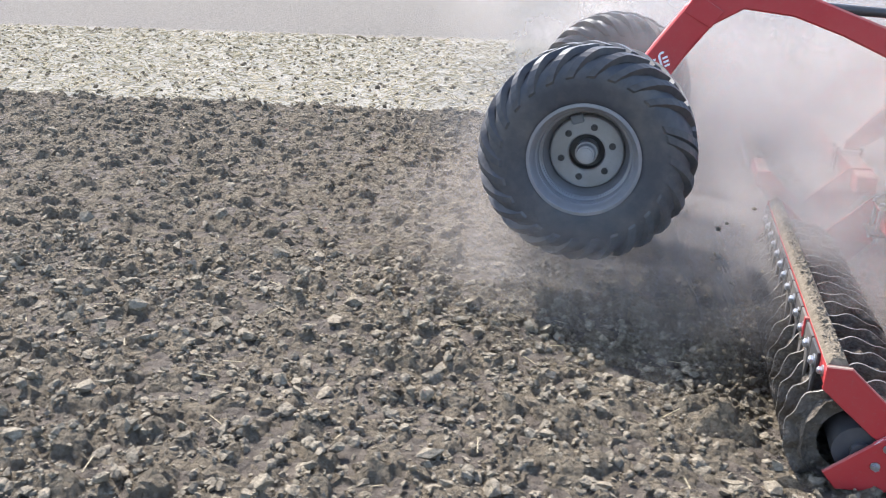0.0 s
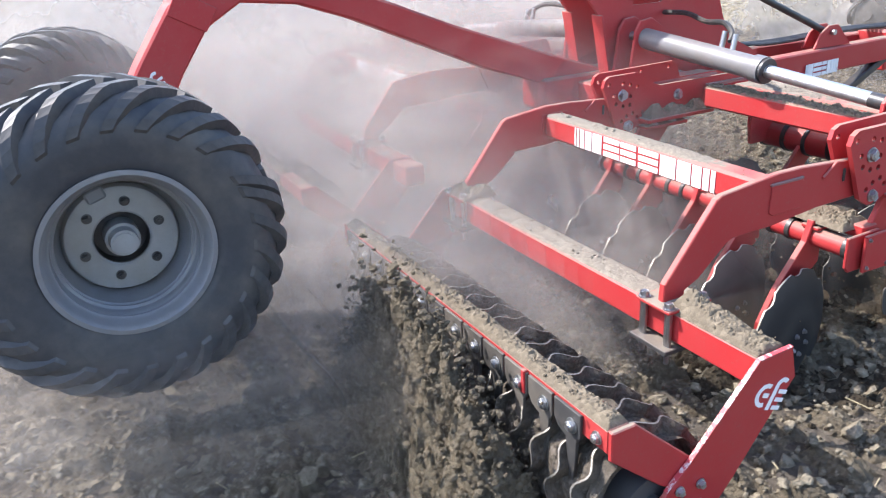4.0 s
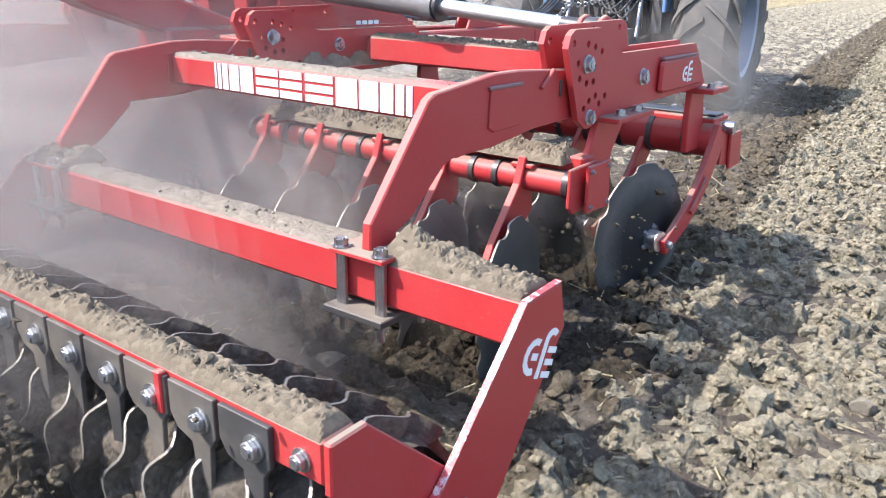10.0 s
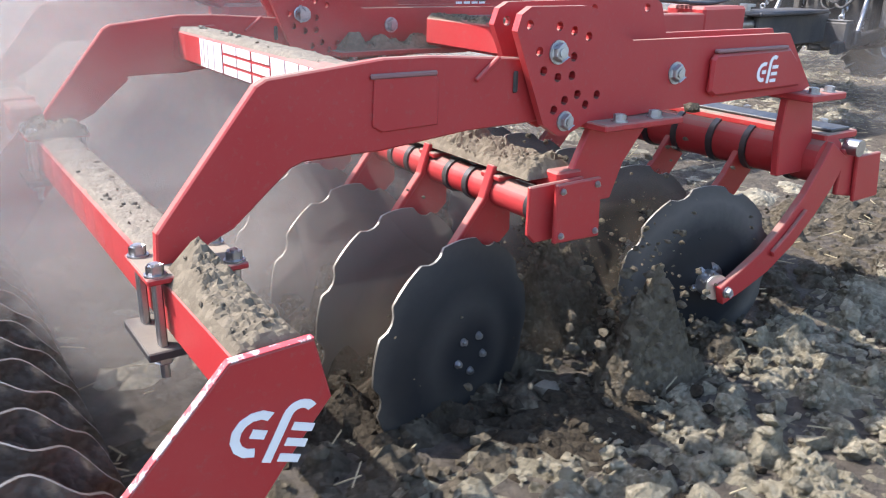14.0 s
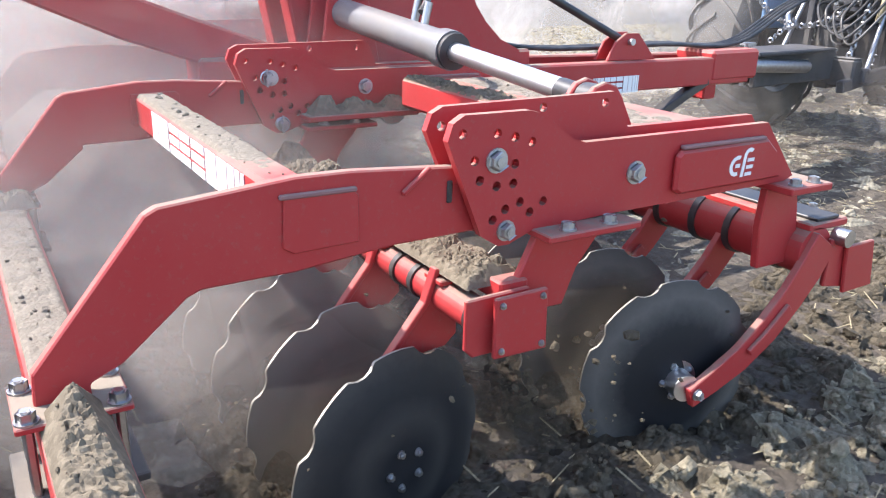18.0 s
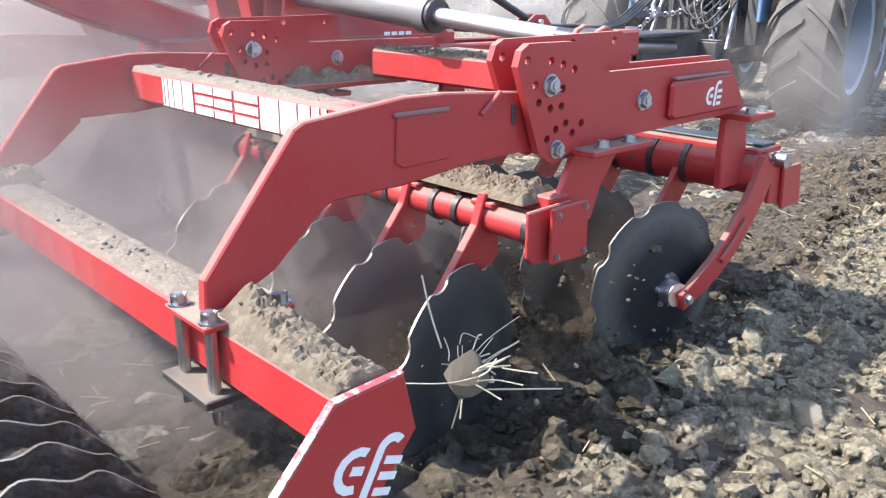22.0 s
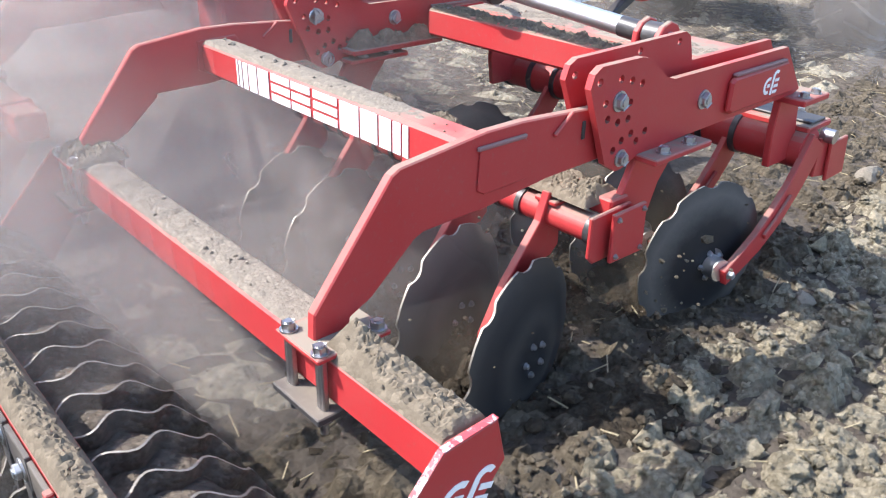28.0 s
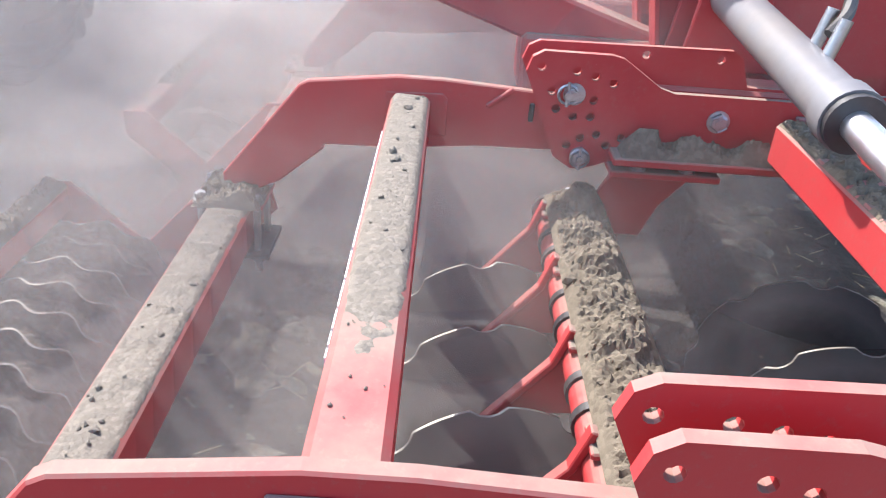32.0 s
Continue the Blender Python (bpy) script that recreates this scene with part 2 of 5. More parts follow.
UNWORKED = earth("unworked_stubble_soil", (0.155, 0.138, 0.100), (0.312, 0.282, 0.215), 9, 0.8, 0.02, 40)
STRAW = plain("straw", (0.36, 0.30, 0.18), 0.8, 0.35, 20, 0.2)
WEED_DRY = plain("dry_weed", (0.46, 0.41, 0.29), 0.75, 0.25, 40, 0.15)


# ---- mesh helpers
def part(name, bm, mat, parent=None, label="", smooth=False):
    me = bpy.data.meshes.new(name)
    bmesh.ops.recalc_face_normals(bm, faces=bm.faces)
    bm.to_mesh(me)
    bm.free()
    for mm in (mat if isinstance(mat, (list, tuple)) else [mat]):
        me.materials.append(mm)
    if smooth:
        me.polygons.foreach_set("use_smooth", [True] * len(me.polygons))
        if smooth != "all":
            me.set_sharp_from_angle(angle=radians(38))
    ob = new(name, me)
    if parent is not None:
        ob.parent = parent
    if label:
        ob["label"] = label
    return ob


def bevelled(bm, width, angle=40, segments=1):
    edges = [e for e in bm.edges if len(e.link_faces) == 2 and e.calc_face_angle(0) > radians(angle)]
    if edges and width > 0:
        bmesh.ops.bevel(bm, geom=edges, offset=width, segments=segments, affect="EDGES", profile=0.6, clamp_overlap=True)
    return bm


def join(*bms):
    out = bmesh.new()
    for b in bms:
        me = bpy.data.meshes.new("tmp")
        b.to_mesh(me)
        b.free()
        out.from_mesh(me)
        bpy.data.meshes.remove(me)
    return out


def box(x0, x1, y0, y1, z0, z1, bev=0.006, m=None):
    bm = bmesh.new()
    bmesh.ops.create_cube(bm, size=1.0)
    for v in bm.verts:
        v.co = Vector(((x0 + x1) / 2 + v.co.x * (x1 - x0), (y0 + y1) / 2 + v.co.y * (y1 - y0), (z0 + z1) / 2 + v.co.z * (z1 - z0)))
    bevelled(bm, bev)
    if m is not None:
        bm.transform(m)
    return bm


def plate(outline, x0, x1, holes=(), bev=0.004):
    """A plate standing in the yz plane from x0 to x1, with round holes (y, z, r) cut through."""
    bm = bmesh.new()
    loops = [[bm.verts.new((x0, y, z)) for y, z in outline]]
    for h in holes:
        if len(h) != 3:
            loops.append([bm.verts.new((x0, y, z)) for y, z in h])
            continue
        y, z, r = h
        loops.append([bm.verts.new((x0, y + r * math.cos(a), z + r * math.sin(a))) for a in [k * math.tau / 10 for k in range(10)]])
    edges = [bm.edges.new((lp[k], lp[(k + 1) % len(lp)])) for lp in loops for k in range(len(lp))]
    bmesh.ops.triangle_fill(bm, edges=edges, use_beauty=True)
    bmesh.ops.dissolve_limit(bm, angle_limit=0.01, verts=bm.verts, edges=[e for e in bm.edges if not e.is_boundary])
    ext = bmesh.ops.extrude_face_region(bm, geom=list(bm.faces))
    bmesh.ops.translate(bm, vec=(x1 - x0, 0, 0), verts=[g for g in ext["geom"] if isinstance(g, bmesh.types.BMVert)])
    bmesh.ops.recalc_face_normals(bm, faces=bm.faces)
    if bev and not holes:
        bevelled(bm, bev, 60)
    return bm


def rod(p0, p1, r, seg=14, r2=None, caps=True):
    bm = bmesh.new()
    p0, p1 = Vector(p0), Vector(p1)
    d = p1 - p0
    bmesh.ops.create_cone(bm, cap_ends=caps, cap_tris=False, segments=seg, radius1=r, radius2=r if r2 is None else r2, depth=d.length)
    bm.transform(Matrix.Translation((p0 + p1) / 2) @ d.to_track_quat("Z", "Y").to_matrix().to_4x4())
    return bm


def lathe(profile, seg=32, axis="X"):
    """Turn (offset along the axis, radius) points about the axis."""
    bm = bmesh.new()
    rings = []
    for a, r in profile:
        ring = []
        for k in range(seg):
            t = math.tau * k / seg
            c, s = r * math.cos(t), r * math.sin(t)
            ring.append(bm.verts.new((a, c, s) if axis == "X" else (c, a, s) if axis == "Y" else (c, s, a)))
        rings.append(ring)
    for i in range(len(rings) - 1):
        for k in range(seg):
            bm.faces.new((rings[i][k], rings[i][(k + 1) % seg], rings[i + 1][(k + 1) % seg], rings[i + 1][k]))
    return bm


def sweep(points, r, seg=8):
    """A round hose along a chain of points."""
    bm = bmesh.new()
    pts = [Vector(p) for p in points]
    fine = []
    for i in range(len(pts) - 1):
        p0, p1, p2, p3 = pts[max(i - 1, 0)], pts[i], pts[i + 1], pts[min(i + 2, len(pts) - 1)]
        for k in range(6):
            t = k / 6
            fine.append(0.5 * ((2 * p1) + (p2 - p0) * t + (2 * p0 - 5 * p1 + 4 * p2 - p3) * t * t + (3 * p1 - p0 - 3 * p2 + p3) * t ** 3))
    fine.append(pts[-1])
    rings = []
    for i, p in enumerate(fine):
        d = (fine[min(i + 1, len(fine) - 1)] - fine[max(i - 1, 0)]).normalized()
        q = d.to_track_quat("Z", "Y")
        rings.append([bm.verts.new(p + q @ Vector((r * math.cos(a), r * math.sin(a), 0))) for a in [k * math.tau / seg for k in range(seg)]])
    for a, b in zip(rings, rings[1:]):
        for k in range(seg):
            bm.faces.new((a[k], a[(k + 1) % seg], b[(k + 1) % seg], b[k]))
    bm.faces.new(rings[0][::-1])
    bm.faces.new(rings[-1])
    return bm


def bolt_bm(p, axis, r=0.02, h=0.018):
    """A hexagon head on a washer, pointing along axis."""
    a = Vector(axis).normalized()
    p = Vector(p)
    w = rod(p, p + a * 0.004, r * 1.35, 16)
    hx = rod(p + a * 0.004, p + a * (0.004 + h), r, 6)
    bevelled(hx, r * 0.12, 30)
    nub = rod(p + a * (0.004 + h), p + a * (0.008 + h), r * 0.55, 10)
    return join(w, hx, nub)


def bolt(parent, p, axis, r=0.02, h=0.018):
    return part("bolt", bolt_bm(p, axis, r, h), ZINC, parent, "zinc-plated bolt head")


def flow(ob):
    """Carry a top-level thing along with the rig."""
    base = ob.matrix_basis.copy()
    walk(ob, [(k * 2.0, Matrix.Translation(TRAVEL * (SPEED * k * 2.0)) @ base) for k in range(17)])


# ---- the disc harrow: x across (0 at the outer plate of the near side frame), y forward, z up from the soil
harrow = tagged(new("disc_harrow"), "dusty red folding disc harrow working behind a tractor", "harrow")
CENTRE = -2.28
LEFT = -2.28          # the left wing mirrors the right one about this plane
SPUN = []            # (object, rest matrix in the harrow's space, radius)

PLATE = [(-0.138, 1.085), (-0.125, 1.125), (-0.095, 1.143), (0.09, 1.143), (0.125, 1.135), (0.235, 1.062), (0.275, 1.05), (0.99, 1.05),
         (1.15, 0.872), (1.11, 0.858), (0.40, 0.848), (0.12, 0.838), (0.05, 0.812), (0.018, 0.812), (-0.035, 0.845)]
PLATE_IN = [(-0.145, 1.095), (-0.13, 1.135), (-0.10, 1.15), (0.44, 1.158), (0.47, 1.14), (0.50, 1.058), (1.02, 1.058), (1.17, 0.88),
            (0.40, 0.855), (0.12, 0.845), (0.02, 0.82), (-0.035, 0.85)]
HOLES = [(-0.098, 1.10), (0.0, 1.094), (0.052, 1.082), (0.104, 1.066), (-0.062, 1.034), (0.056, 1.016), (-0.045, 0.985), (0.005, 0.966),
         (0.054, 0.968), (0.078, 0.918), (0.15, 0.912), (0.034, 0.905), (0.11, 0.888), (-0.002, 0.882)]
HOLES_IN = [(-0.103, 1.104), (-0.011, 1.098), (0.047, 1.09), (0.10, 1.08), (0.20, 1.13), (0.41, 1.13)]
ARM = [(0.02, 1.012), (-0.10, 1.017), (-0.36, 1.033), (-0.49, 1.033), (-0.775, 1.003), (-0.80, 0.99), (-1.03, 0.705), (-1.035, 0.63), (-0.93, 0.63),
       (-0.93, 0.66), (-0.865, 0.69), (-0.73, 0.805), (-0.70, 0.817), (-0.57, 0.82), (-0.50, 0.82), (-0.25, 0.845), (0.02, 0.85)]
ARM_FAR = [(y + (0.035 if y < -0.7 else 0.0), z) for y, z in ARM]
END_FRONT = [(-1.055, 0.63), (-0.905, 0.637), (-0.875, 0.515), (-0.945, 0.434), (-1.13, 0.195), (-1.25, 0.06), (-1.52, 0.03), (-1.58, 0.10), (-1.42, 0.26), (-1.325, 0.345)]
END_REAR = [(-1.636, 0.556), (-1.545, 0.558), (-1.325, 0.36), (-1.22, 0.27), (-1.30, 0.20), (-1.43, 0.28), (-1.636, 0.455)]


def notched_disc(radius=0.325, notches=9, seg=90):
    """A dished cutting disc with a scalloped rim, axle along x, hollow side towards -x."""
    bm = bmesh.new()
    radii = [0.0, 0.05, 0.11, 0.17, 0.22, 0.278, 1.0]

    def dish(r):
        return 0.055 * (1 - (r / radius) ** 2) if r > 0.09 else 0.055 * (1 - (0.09 / radius) ** 2)
    sides = []
    for off in (0.0, -0.007):
        rings = []
        for r0 in radii:
            ring = []
            for k in range(seg):
                a = math.tau * k / seg
                r = r0
                if r0 == 1.0:
                    u = (a * notches / math.tau) % 1.0
                    r = radius - 0.019 * math.sin(math.pi * u / 0.4) ** 0.7 if 0 < u < 0.4 else radius
                if r0 == 0.0:
                    ring.append(None)
                    continue
                ring.append(bm.verts.new((dish(min(r, radius)) + off, r * math.cos(a), r * math.sin(a))))
            rings.append(ring)
        c = bm.verts.new((dish(0.0) + off, 0, 0))
        for k in range(seg):
            k2 = (k + 1) % seg
            bm.faces.new((c, rings[1][k], rings[1][k2]))
            for i in range(1, len(radii) - 1):
                bm.faces.new((rings[i][k], rings[i + 1][k], rings[i + 1][k2], rings[i][k2]))
        sides.append(rings[-1])
    for k in range(seg):
        k2 = (k + 1) % seg
        bm.faces.new((sides[0][k], sides[1][k], sides[1][k2], sides[0][k2])).material_index = 1
    return bm


DISC_ME = None


WORN = {}


def worn_disc_mesh(mat):
    """The same disc with another coat of dust."""
    if mat.name not in WORN:
        WORN[mat.name] = DISC_ME.copy()
        WORN[mat.name].materials[0] = mat
    return WORN[mat.name]


def disc(mir, x, y, z, turn):
    """One rotating disc with its hub bolts."""
    global DISC_ME
    if DISC_ME is None:
        ob = part("disc", notched_disc(), [DISC, DISC_EDGE], harrow, "dark worn notched steel disc", smooth=True)
        DISC_ME = ob.data
        disc.bolt = None
    else:
        ob = new("disc", worn_disc_mesh(DISC_DUSTY if y > 0.5 else DISC_BROWN))
        ob.parent = harrow
        ob["label"] = "dark worn notched steel disc" if y > 0.5 else "notched steel disc brown with dust"
    for k in range(5):
        if disc.bolt is None:
            bo = part("hub_bolt", bolt_bm((0.05, 0.055, 0), (1, 0, 0), 0.009, 0.008), STEEL, ob)
            disc.bolt = bo.data
        else:
            bo = new("hub_bolt", disc.bolt)
            bo.parent = ob
        bo.matrix_basis = Matrix.Rotation(k * math.tau / 5, 4, "X")
    rest = mir @ Matrix.Translation((x, y, z)) @ Matrix.Rotation(radians(turn), 4, "Z")
    if mir[0][0] < 0:
        rest = Matrix.Translation(rest.translation) @ Matrix.Rotation(radians(180 - turn), 4, "Z")
    SPUN.append((ob, rest, 0.325))
    return ob


def wavy_ring(r1=0.277, r0=0.15, waves=12, amp=0.021, seg=96, thick=0.0075):
    bm = bmesh.new()
    rows = []
    for side in (0, 1):
        for r in (r0, 0.25, r1):
            f = (r - r0) / (r1 - r0)
            rows.append([bm.verts.new((amp * f * math.sin(waves * math.tau * k / seg) + (thick if side else 0), r * math.cos(math.tau * k / seg), r * math.sin(math.tau * k / seg))) for k in range(seg)])
    order = [(0, 1), (1, 2), (2, 5), (5, 4), (4, 3), (3, 0)]
    for a, b in order:
        for k in range(seg):
            k2 = (k + 1) % seg
            bm.faces.new((rows[a][k], rows[b][k], rows[b][k2], rows[a][k2])).material_index = 0 if (a, b) == (2, 5) else 1
    return bm


def caked_core(seed, half=1.03, r0=0.222):
    """Lumpy soil packed on the roller's drum between the rings."""
    bm = bmesh.new()
    nx, na = 70, 36
    rows = []
    for i in range(nx + 1):
        x = -half + 2 * half * i / nx
        row = []
        for k in range(na):
            a = math.tau * k / na
            r = r0 + 0.03 * noise.noise(Vector((x * 9, math.cos(a) * 2.5 + seed, math.sin(a) * 2.5))) + 0.012 * noise.noise(Vector((x * 30, math.cos(a) * 9 + seed, math.sin(a) * 9)))
            row.append(bm.verts.new((x, r * math.cos(a), r * math.sin(a))))
        rows.append(row)
    for p, q in zip(rows, rows[1:]):
        for k in range(na):
            bm.faces.new((p[k], p[(k + 1) % na], q[(k + 1) % na], q[k]))
    return bm


def banana(points, widths, x0, x1):
    """A curved flat shank: a centre line in (y, z) with its widths."""
    left, right = [], []
    for i, (y, z) in enumerate(points):
        a, b = Vector(points[max(i - 1, 0)]), Vector(points[min(i + 1, len(points) - 1)])
        d = (b - a).normalized()
        w = widths[i] / 2
        left.append((y - d.y * w, z + d.x * w))
        right.append((y + d.y * w, z - d.x * w))
    return plate(left + right[::-1], x0, x1, bev=0.003)


def decal_bars(y, z0, z1, x0, x1):
    """The white strip on the cross beam: upright bars at both ends and stacked blocks between them."""
    w = x1 - x0
    h = z1 - z0
    out = []

    def bar(a, b, c=0.0, d=1.0):
        out.append(box(x0 + a * w, x0 + b * w, y - 0.0015, y + 0.001, z0 + c * h, z0 + d * h, 0))
    for a, b in ((0.0, 0.010), (0.020, 0.038), (0.048, 0.079), (0.089, 0.143), (0.153, 0.225), (0.658, 0.758), (0.768, 0.853), (0.863, 0.919), (0.929, 0.965), (0.975, 1.0)):
        bar(a, b)
    for a, b in ((0.243, 0.363), (0.374, 0.488), (0.507, 0.643)):
        bar(a, b, 0.74, 1.0)
        bar(a, b, 0.37, 0.63)
        bar(a, b, 0.0, 0.26)
    return out


def mark(y, z, s, x):
    """A small white maker's mark, upright in the yz plane: an open ring, a leaning hooked stroke and three short bars."""
    def b(y0, y1, z0, z1, lean=0.12):
        return plate([(y + (p + lean * q) * s, z + q * s) for p, q in ((y0, z0), (y1, z0), (y1, z1), (y0, z1))], x, x + 0.002, bev=0)

    def arc(cy, cz, r, a0, a1, w=0.12):
        k = [radians(a0 + (a1 - a0) * i / 8) for i in range(9)]
        ring = [(cy + (r + w / 2) * math.cos(a), cz + (r + w / 2) * math.sin(a)) for a in k] + [(cy + (r - w / 2) * math.cos(a), cz + (r - w / 2) * math.sin(a)) for a in k[::-1]]
        return plate([(y + (p + 0.12 * q) * s, z + q * s) for p, q in ring], x, x + 0.002, bev=0)
    return (arc(-0.24, 0.0, 0.24, 70, 290, 0.11), b(-0.30, -0.12, -0.055, 0.055), arc(0.20, 0.26, 0.16, 50, 180, 0.11), b(-0.015, 0.095, -0.34, 0.26),
            b(0.17, 0.44, 0.08, 0.18), b(0.17, 0.44, -0.12, -0.02), b(0.17, 0.44, -0.32, -0.22))


def side_frame(P, dx, near):
    """One pair of side plates with the cranked arm between them."""
    hs = [(y, z, 0.0125) for y, z in HOLES]
    side = P("side_plate", plate([p for p in PLATE], dx - 0.022, dx, hs), RED)
    P("inner_plate", plate(PLATE_IN, dx - 0.106, dx - 0.086, [(y, z, 0.0125) for y, z in HOLES_IN]), RED)
    arm = P("cranked_arm", plate(ARM if near else ARM_FAR, dx - 0.066, dx - 0.036), RED)
    P("arm_patch", plate([(-0.52, 0.99), (-0.36, 0.995), (-0.345, 0.98), (-0.345, 0.87), (-0.50, 0.865), (-0.525, 0.88)], dx - 0.0355, dx - 0.030), RED, parent=arm)
    if near:
        P("weld_strip", box(dx - 0.037, dx - 0.026, -0.53, -0.35, 0.988, 1.0, 0.003), WELD, parent=arm)
    elif dx < -1:
        for y, z in ((-0.02, 1.033), (0.038, 0.85)):
            ring = lathe([(-0.004, 0.026), (0.0, 0.030), (0.004, 0.026), (0.0, 0.022), (-0.004, 0.026)], 18)
            ring.transform(Matrix.Translation((dx + 0.02, y, z)))
            P("linch_pin", join(ring, rod((dx - 0.01, y, z), (dx + 0.035, y, z), 0.010, 10), rod((dx + 0.02, y, z - 0.034), (dx + 0.02, y, z + 0.034), 0.005, 8)), ZINC, "zinc linch pin with spring ring", True, side)
    P("weld_strip", box(dx - 0.037, dx - 0.024, -0.045, 0.045, -0.006, 0.006, 0.003, Matrix.Translation((0, -0.20, 0.995)) @ Matrix.Rotation(radians(38), 4, "X")), RED, parent=arm)
    P("slot_cover", box(dx - 0.037, dx - 0.030, -0.115, -0.10, 0.93, 0.985, 0.003), BLACK, parent=arm)
    for (y, z), r in (((0.0, 1.03), 0.023), ((0.46, 0.953) if near else (0.41, 0.98), 0.024), ((0.038, 0.85), 0.02)):
        P("bolt", bolt_bm((dx, y, z), (1, 0, 0), r, 0.016), ZINC, "zinc-plated bolt head", parent=side)
    cover = P("cover_box", plate([(0.615, 1.0), (0.98, 1.005), (1.03, 0.965), (1.065, 0.88), (0.625, 0.875), (0.60, 0.89), (0.60, 0.985)], dx, dx + 0.022, bev=0.008), RED)
    P("weld_strip", box(dx + 0.001, dx + 0.02, 0.62, 0.97, 1.003, 1.014, 0.003), WELD, parent=cover)
    if near:
        for bm in mark(0.87, 0.937, 0.105, dx + 0.0225):
            P("mark_bar", bm, WHITE, "white printed shape", parent=cover)
    # rear foot plate, hanger and gang end plates
    foot = P("foot_plate", box(dx - 0.10, dx + 0.075, 0.12, 0.43, 0.822, 0.842, 0.004), RED_DIRTY)
    for y in (0.2, 0.34):
        P("bolt", bolt_bm((dx + 0.045, y, 0.842), (0, 0, 1), 0.017, 0.014), ZINC, "zinc-plated bolt head", parent=foot)
    P("hanger", plate([(0.16, 0.822), (0.40, 0.822), (0.30, 0.70), (0.26, 0.60), (0.10, 0.60), (0.10, 0.70)], dx - 0.045, dx - 0.02), RED)
    foot = P("foot_plate", box(dx - 0.09, dx + 0.08, 1.05, 1.25, 0.832, 0.856, 0.004), RED)
    for y in (1.10, 1.19):
        P("bolt", bolt_bm((dx + 0.05, y, 0.856), (0, 0, 1), 0.016, 0.013), ZINC, "zinc-plated bolt head", parent=foot)
    P("hanger", plate([(1.07, 0.832), (1.22, 0.832), (1.26, 0.66), (1.22, 0.56), (1.08, 0.56), (1.06, 0.70)], dx - 0.05, dx - 0.02), RED)


def wing(left):
    mir = Matrix.Translation((2 * LEFT, 0, 0)) @ Matrix.Diagonal((-1, 1, 1, 1)) if left else Matrix.Identity(4)

    def P(name, bm, mat, label="", smooth=False, parent=None):
        bm.transform(mir)
        return part(name, bm, mat, parent or harrow, label, smooth)
    side_frame(P, 0.0, not left)
    side_frame(P, -1.53, False)
    # rear cross beam with its white strip
    beam = P("cross_beam", box(-1.565, -0.067, -0.505, -0.395, 0.868, 0.985, 0.012), RED)
    for bm in decal_bars(-0.507, 0.878, 0.972, -1.29 + (2 * LEFT + 1.62 if left else 0), -0.33 + (2 * LEFT + 1.62 if left else 0)):
        part("white_bar", bm, WHITE, beam, "white printed bar")
    # front cross beams
    P("front_beam", box(-1.45, -0.107, 0.535, 0.655, 0.90, 1.02, 0.012), RED_DIRTY)
    P("front_beam", box(-1.45, -0.107, 0.76, 1.07, 0.90, 1.005, 0.012), RED_DIRTY)
    P("beam_flange", box(-1.56, -1.44, 0.12, 0.62, 0.862, 0.885, 0.004), RED_DIRTY)
    # roller frame
    P("roller_beam", box(-2.30 if left else -1.73, 0.42, -1.035, -0.905, 0.498, 0.622, 0.010), RED)
    end = P("end_plate", plate(END_FRONT, 0.42, 0.438), RED, "red end plate")
    if not left:
        for bm in mark(0, 0, 0.15, 0.0):
            bm.transform(Matrix.Translation((0.4385, -0.985, 0.475)) @ Matrix.Rotation(radians(-22), 4, "X"))
            part("mark_bar", bm, WHITE, end, "white printed shape")
    for p, q in (((-1.055, 0.63), (-1.325, 0.345)), ((-1.325, 0.345), (-1.42, 0.26)), ((-1.055, 0.63), (-0.905, 0.637))):
        v = Vector((0, q[0] - p[0], q[1] - p[1]))
        P("worn_edge", box(-0.0085, 0.0085, 0, v.length, -0.001, 0.0015, 0, Matrix.Translation((0.429, *p)) @ Matrix.Rotation(math.atan2(v.z, v.y), 4, "X")), SCUFFED, "red edge scratched to pale primer", parent=end)
    P("rear_end_plate", plate(END_REAR, 0.398, 0.418), RED)
    bar = P("scraper_beam", box(-2.10 if left else -1.73, 0.397, -1.632, -1.548, 0.46, 0.553, 0.008), RED_DIRTY)
    for y, z in ((-1.28, 0.245), (-1.37, 0.25), (-1.28, 0.165), (-1.40, 0.165)):
        P("bolt", bolt_bm((0.44, y, z), (1, 0, 0), 0.014, 0.012), ZINC, "zinc-plated bolt head", parent=end)
    P("bolt", bolt_bm((0.345, -1.633, 0.50), (0, -1, 0), 0.017, 0.014), ZINC, "zinc-plated bolt head", parent=bar)
    P("inner_end_plate", plate(END_FRONT, -2.12 if left else -1.748, -2.10 if left else -1.73), RED)
    P("inner_end_plate", plate(END_REAR, -2.12 if left else -1.748, -2.104 if left else -1.732), RED)
    # arm clamps: U-bolts round the roller beam
    for dx in (-0.051, -1.581):
        P("clamp_plate", box(dx - 0.09, dx + 0.09, -1.075, -0.865, 0.624, 0.638, 0.003), RED_DIRTY)
        clamp = P("clamp_plate", box(dx - 0.10, dx + 0.10, -1.09, -0.85, 0.464, 0.484, 0.003), CLAMP, "dark dusty clamp plate")
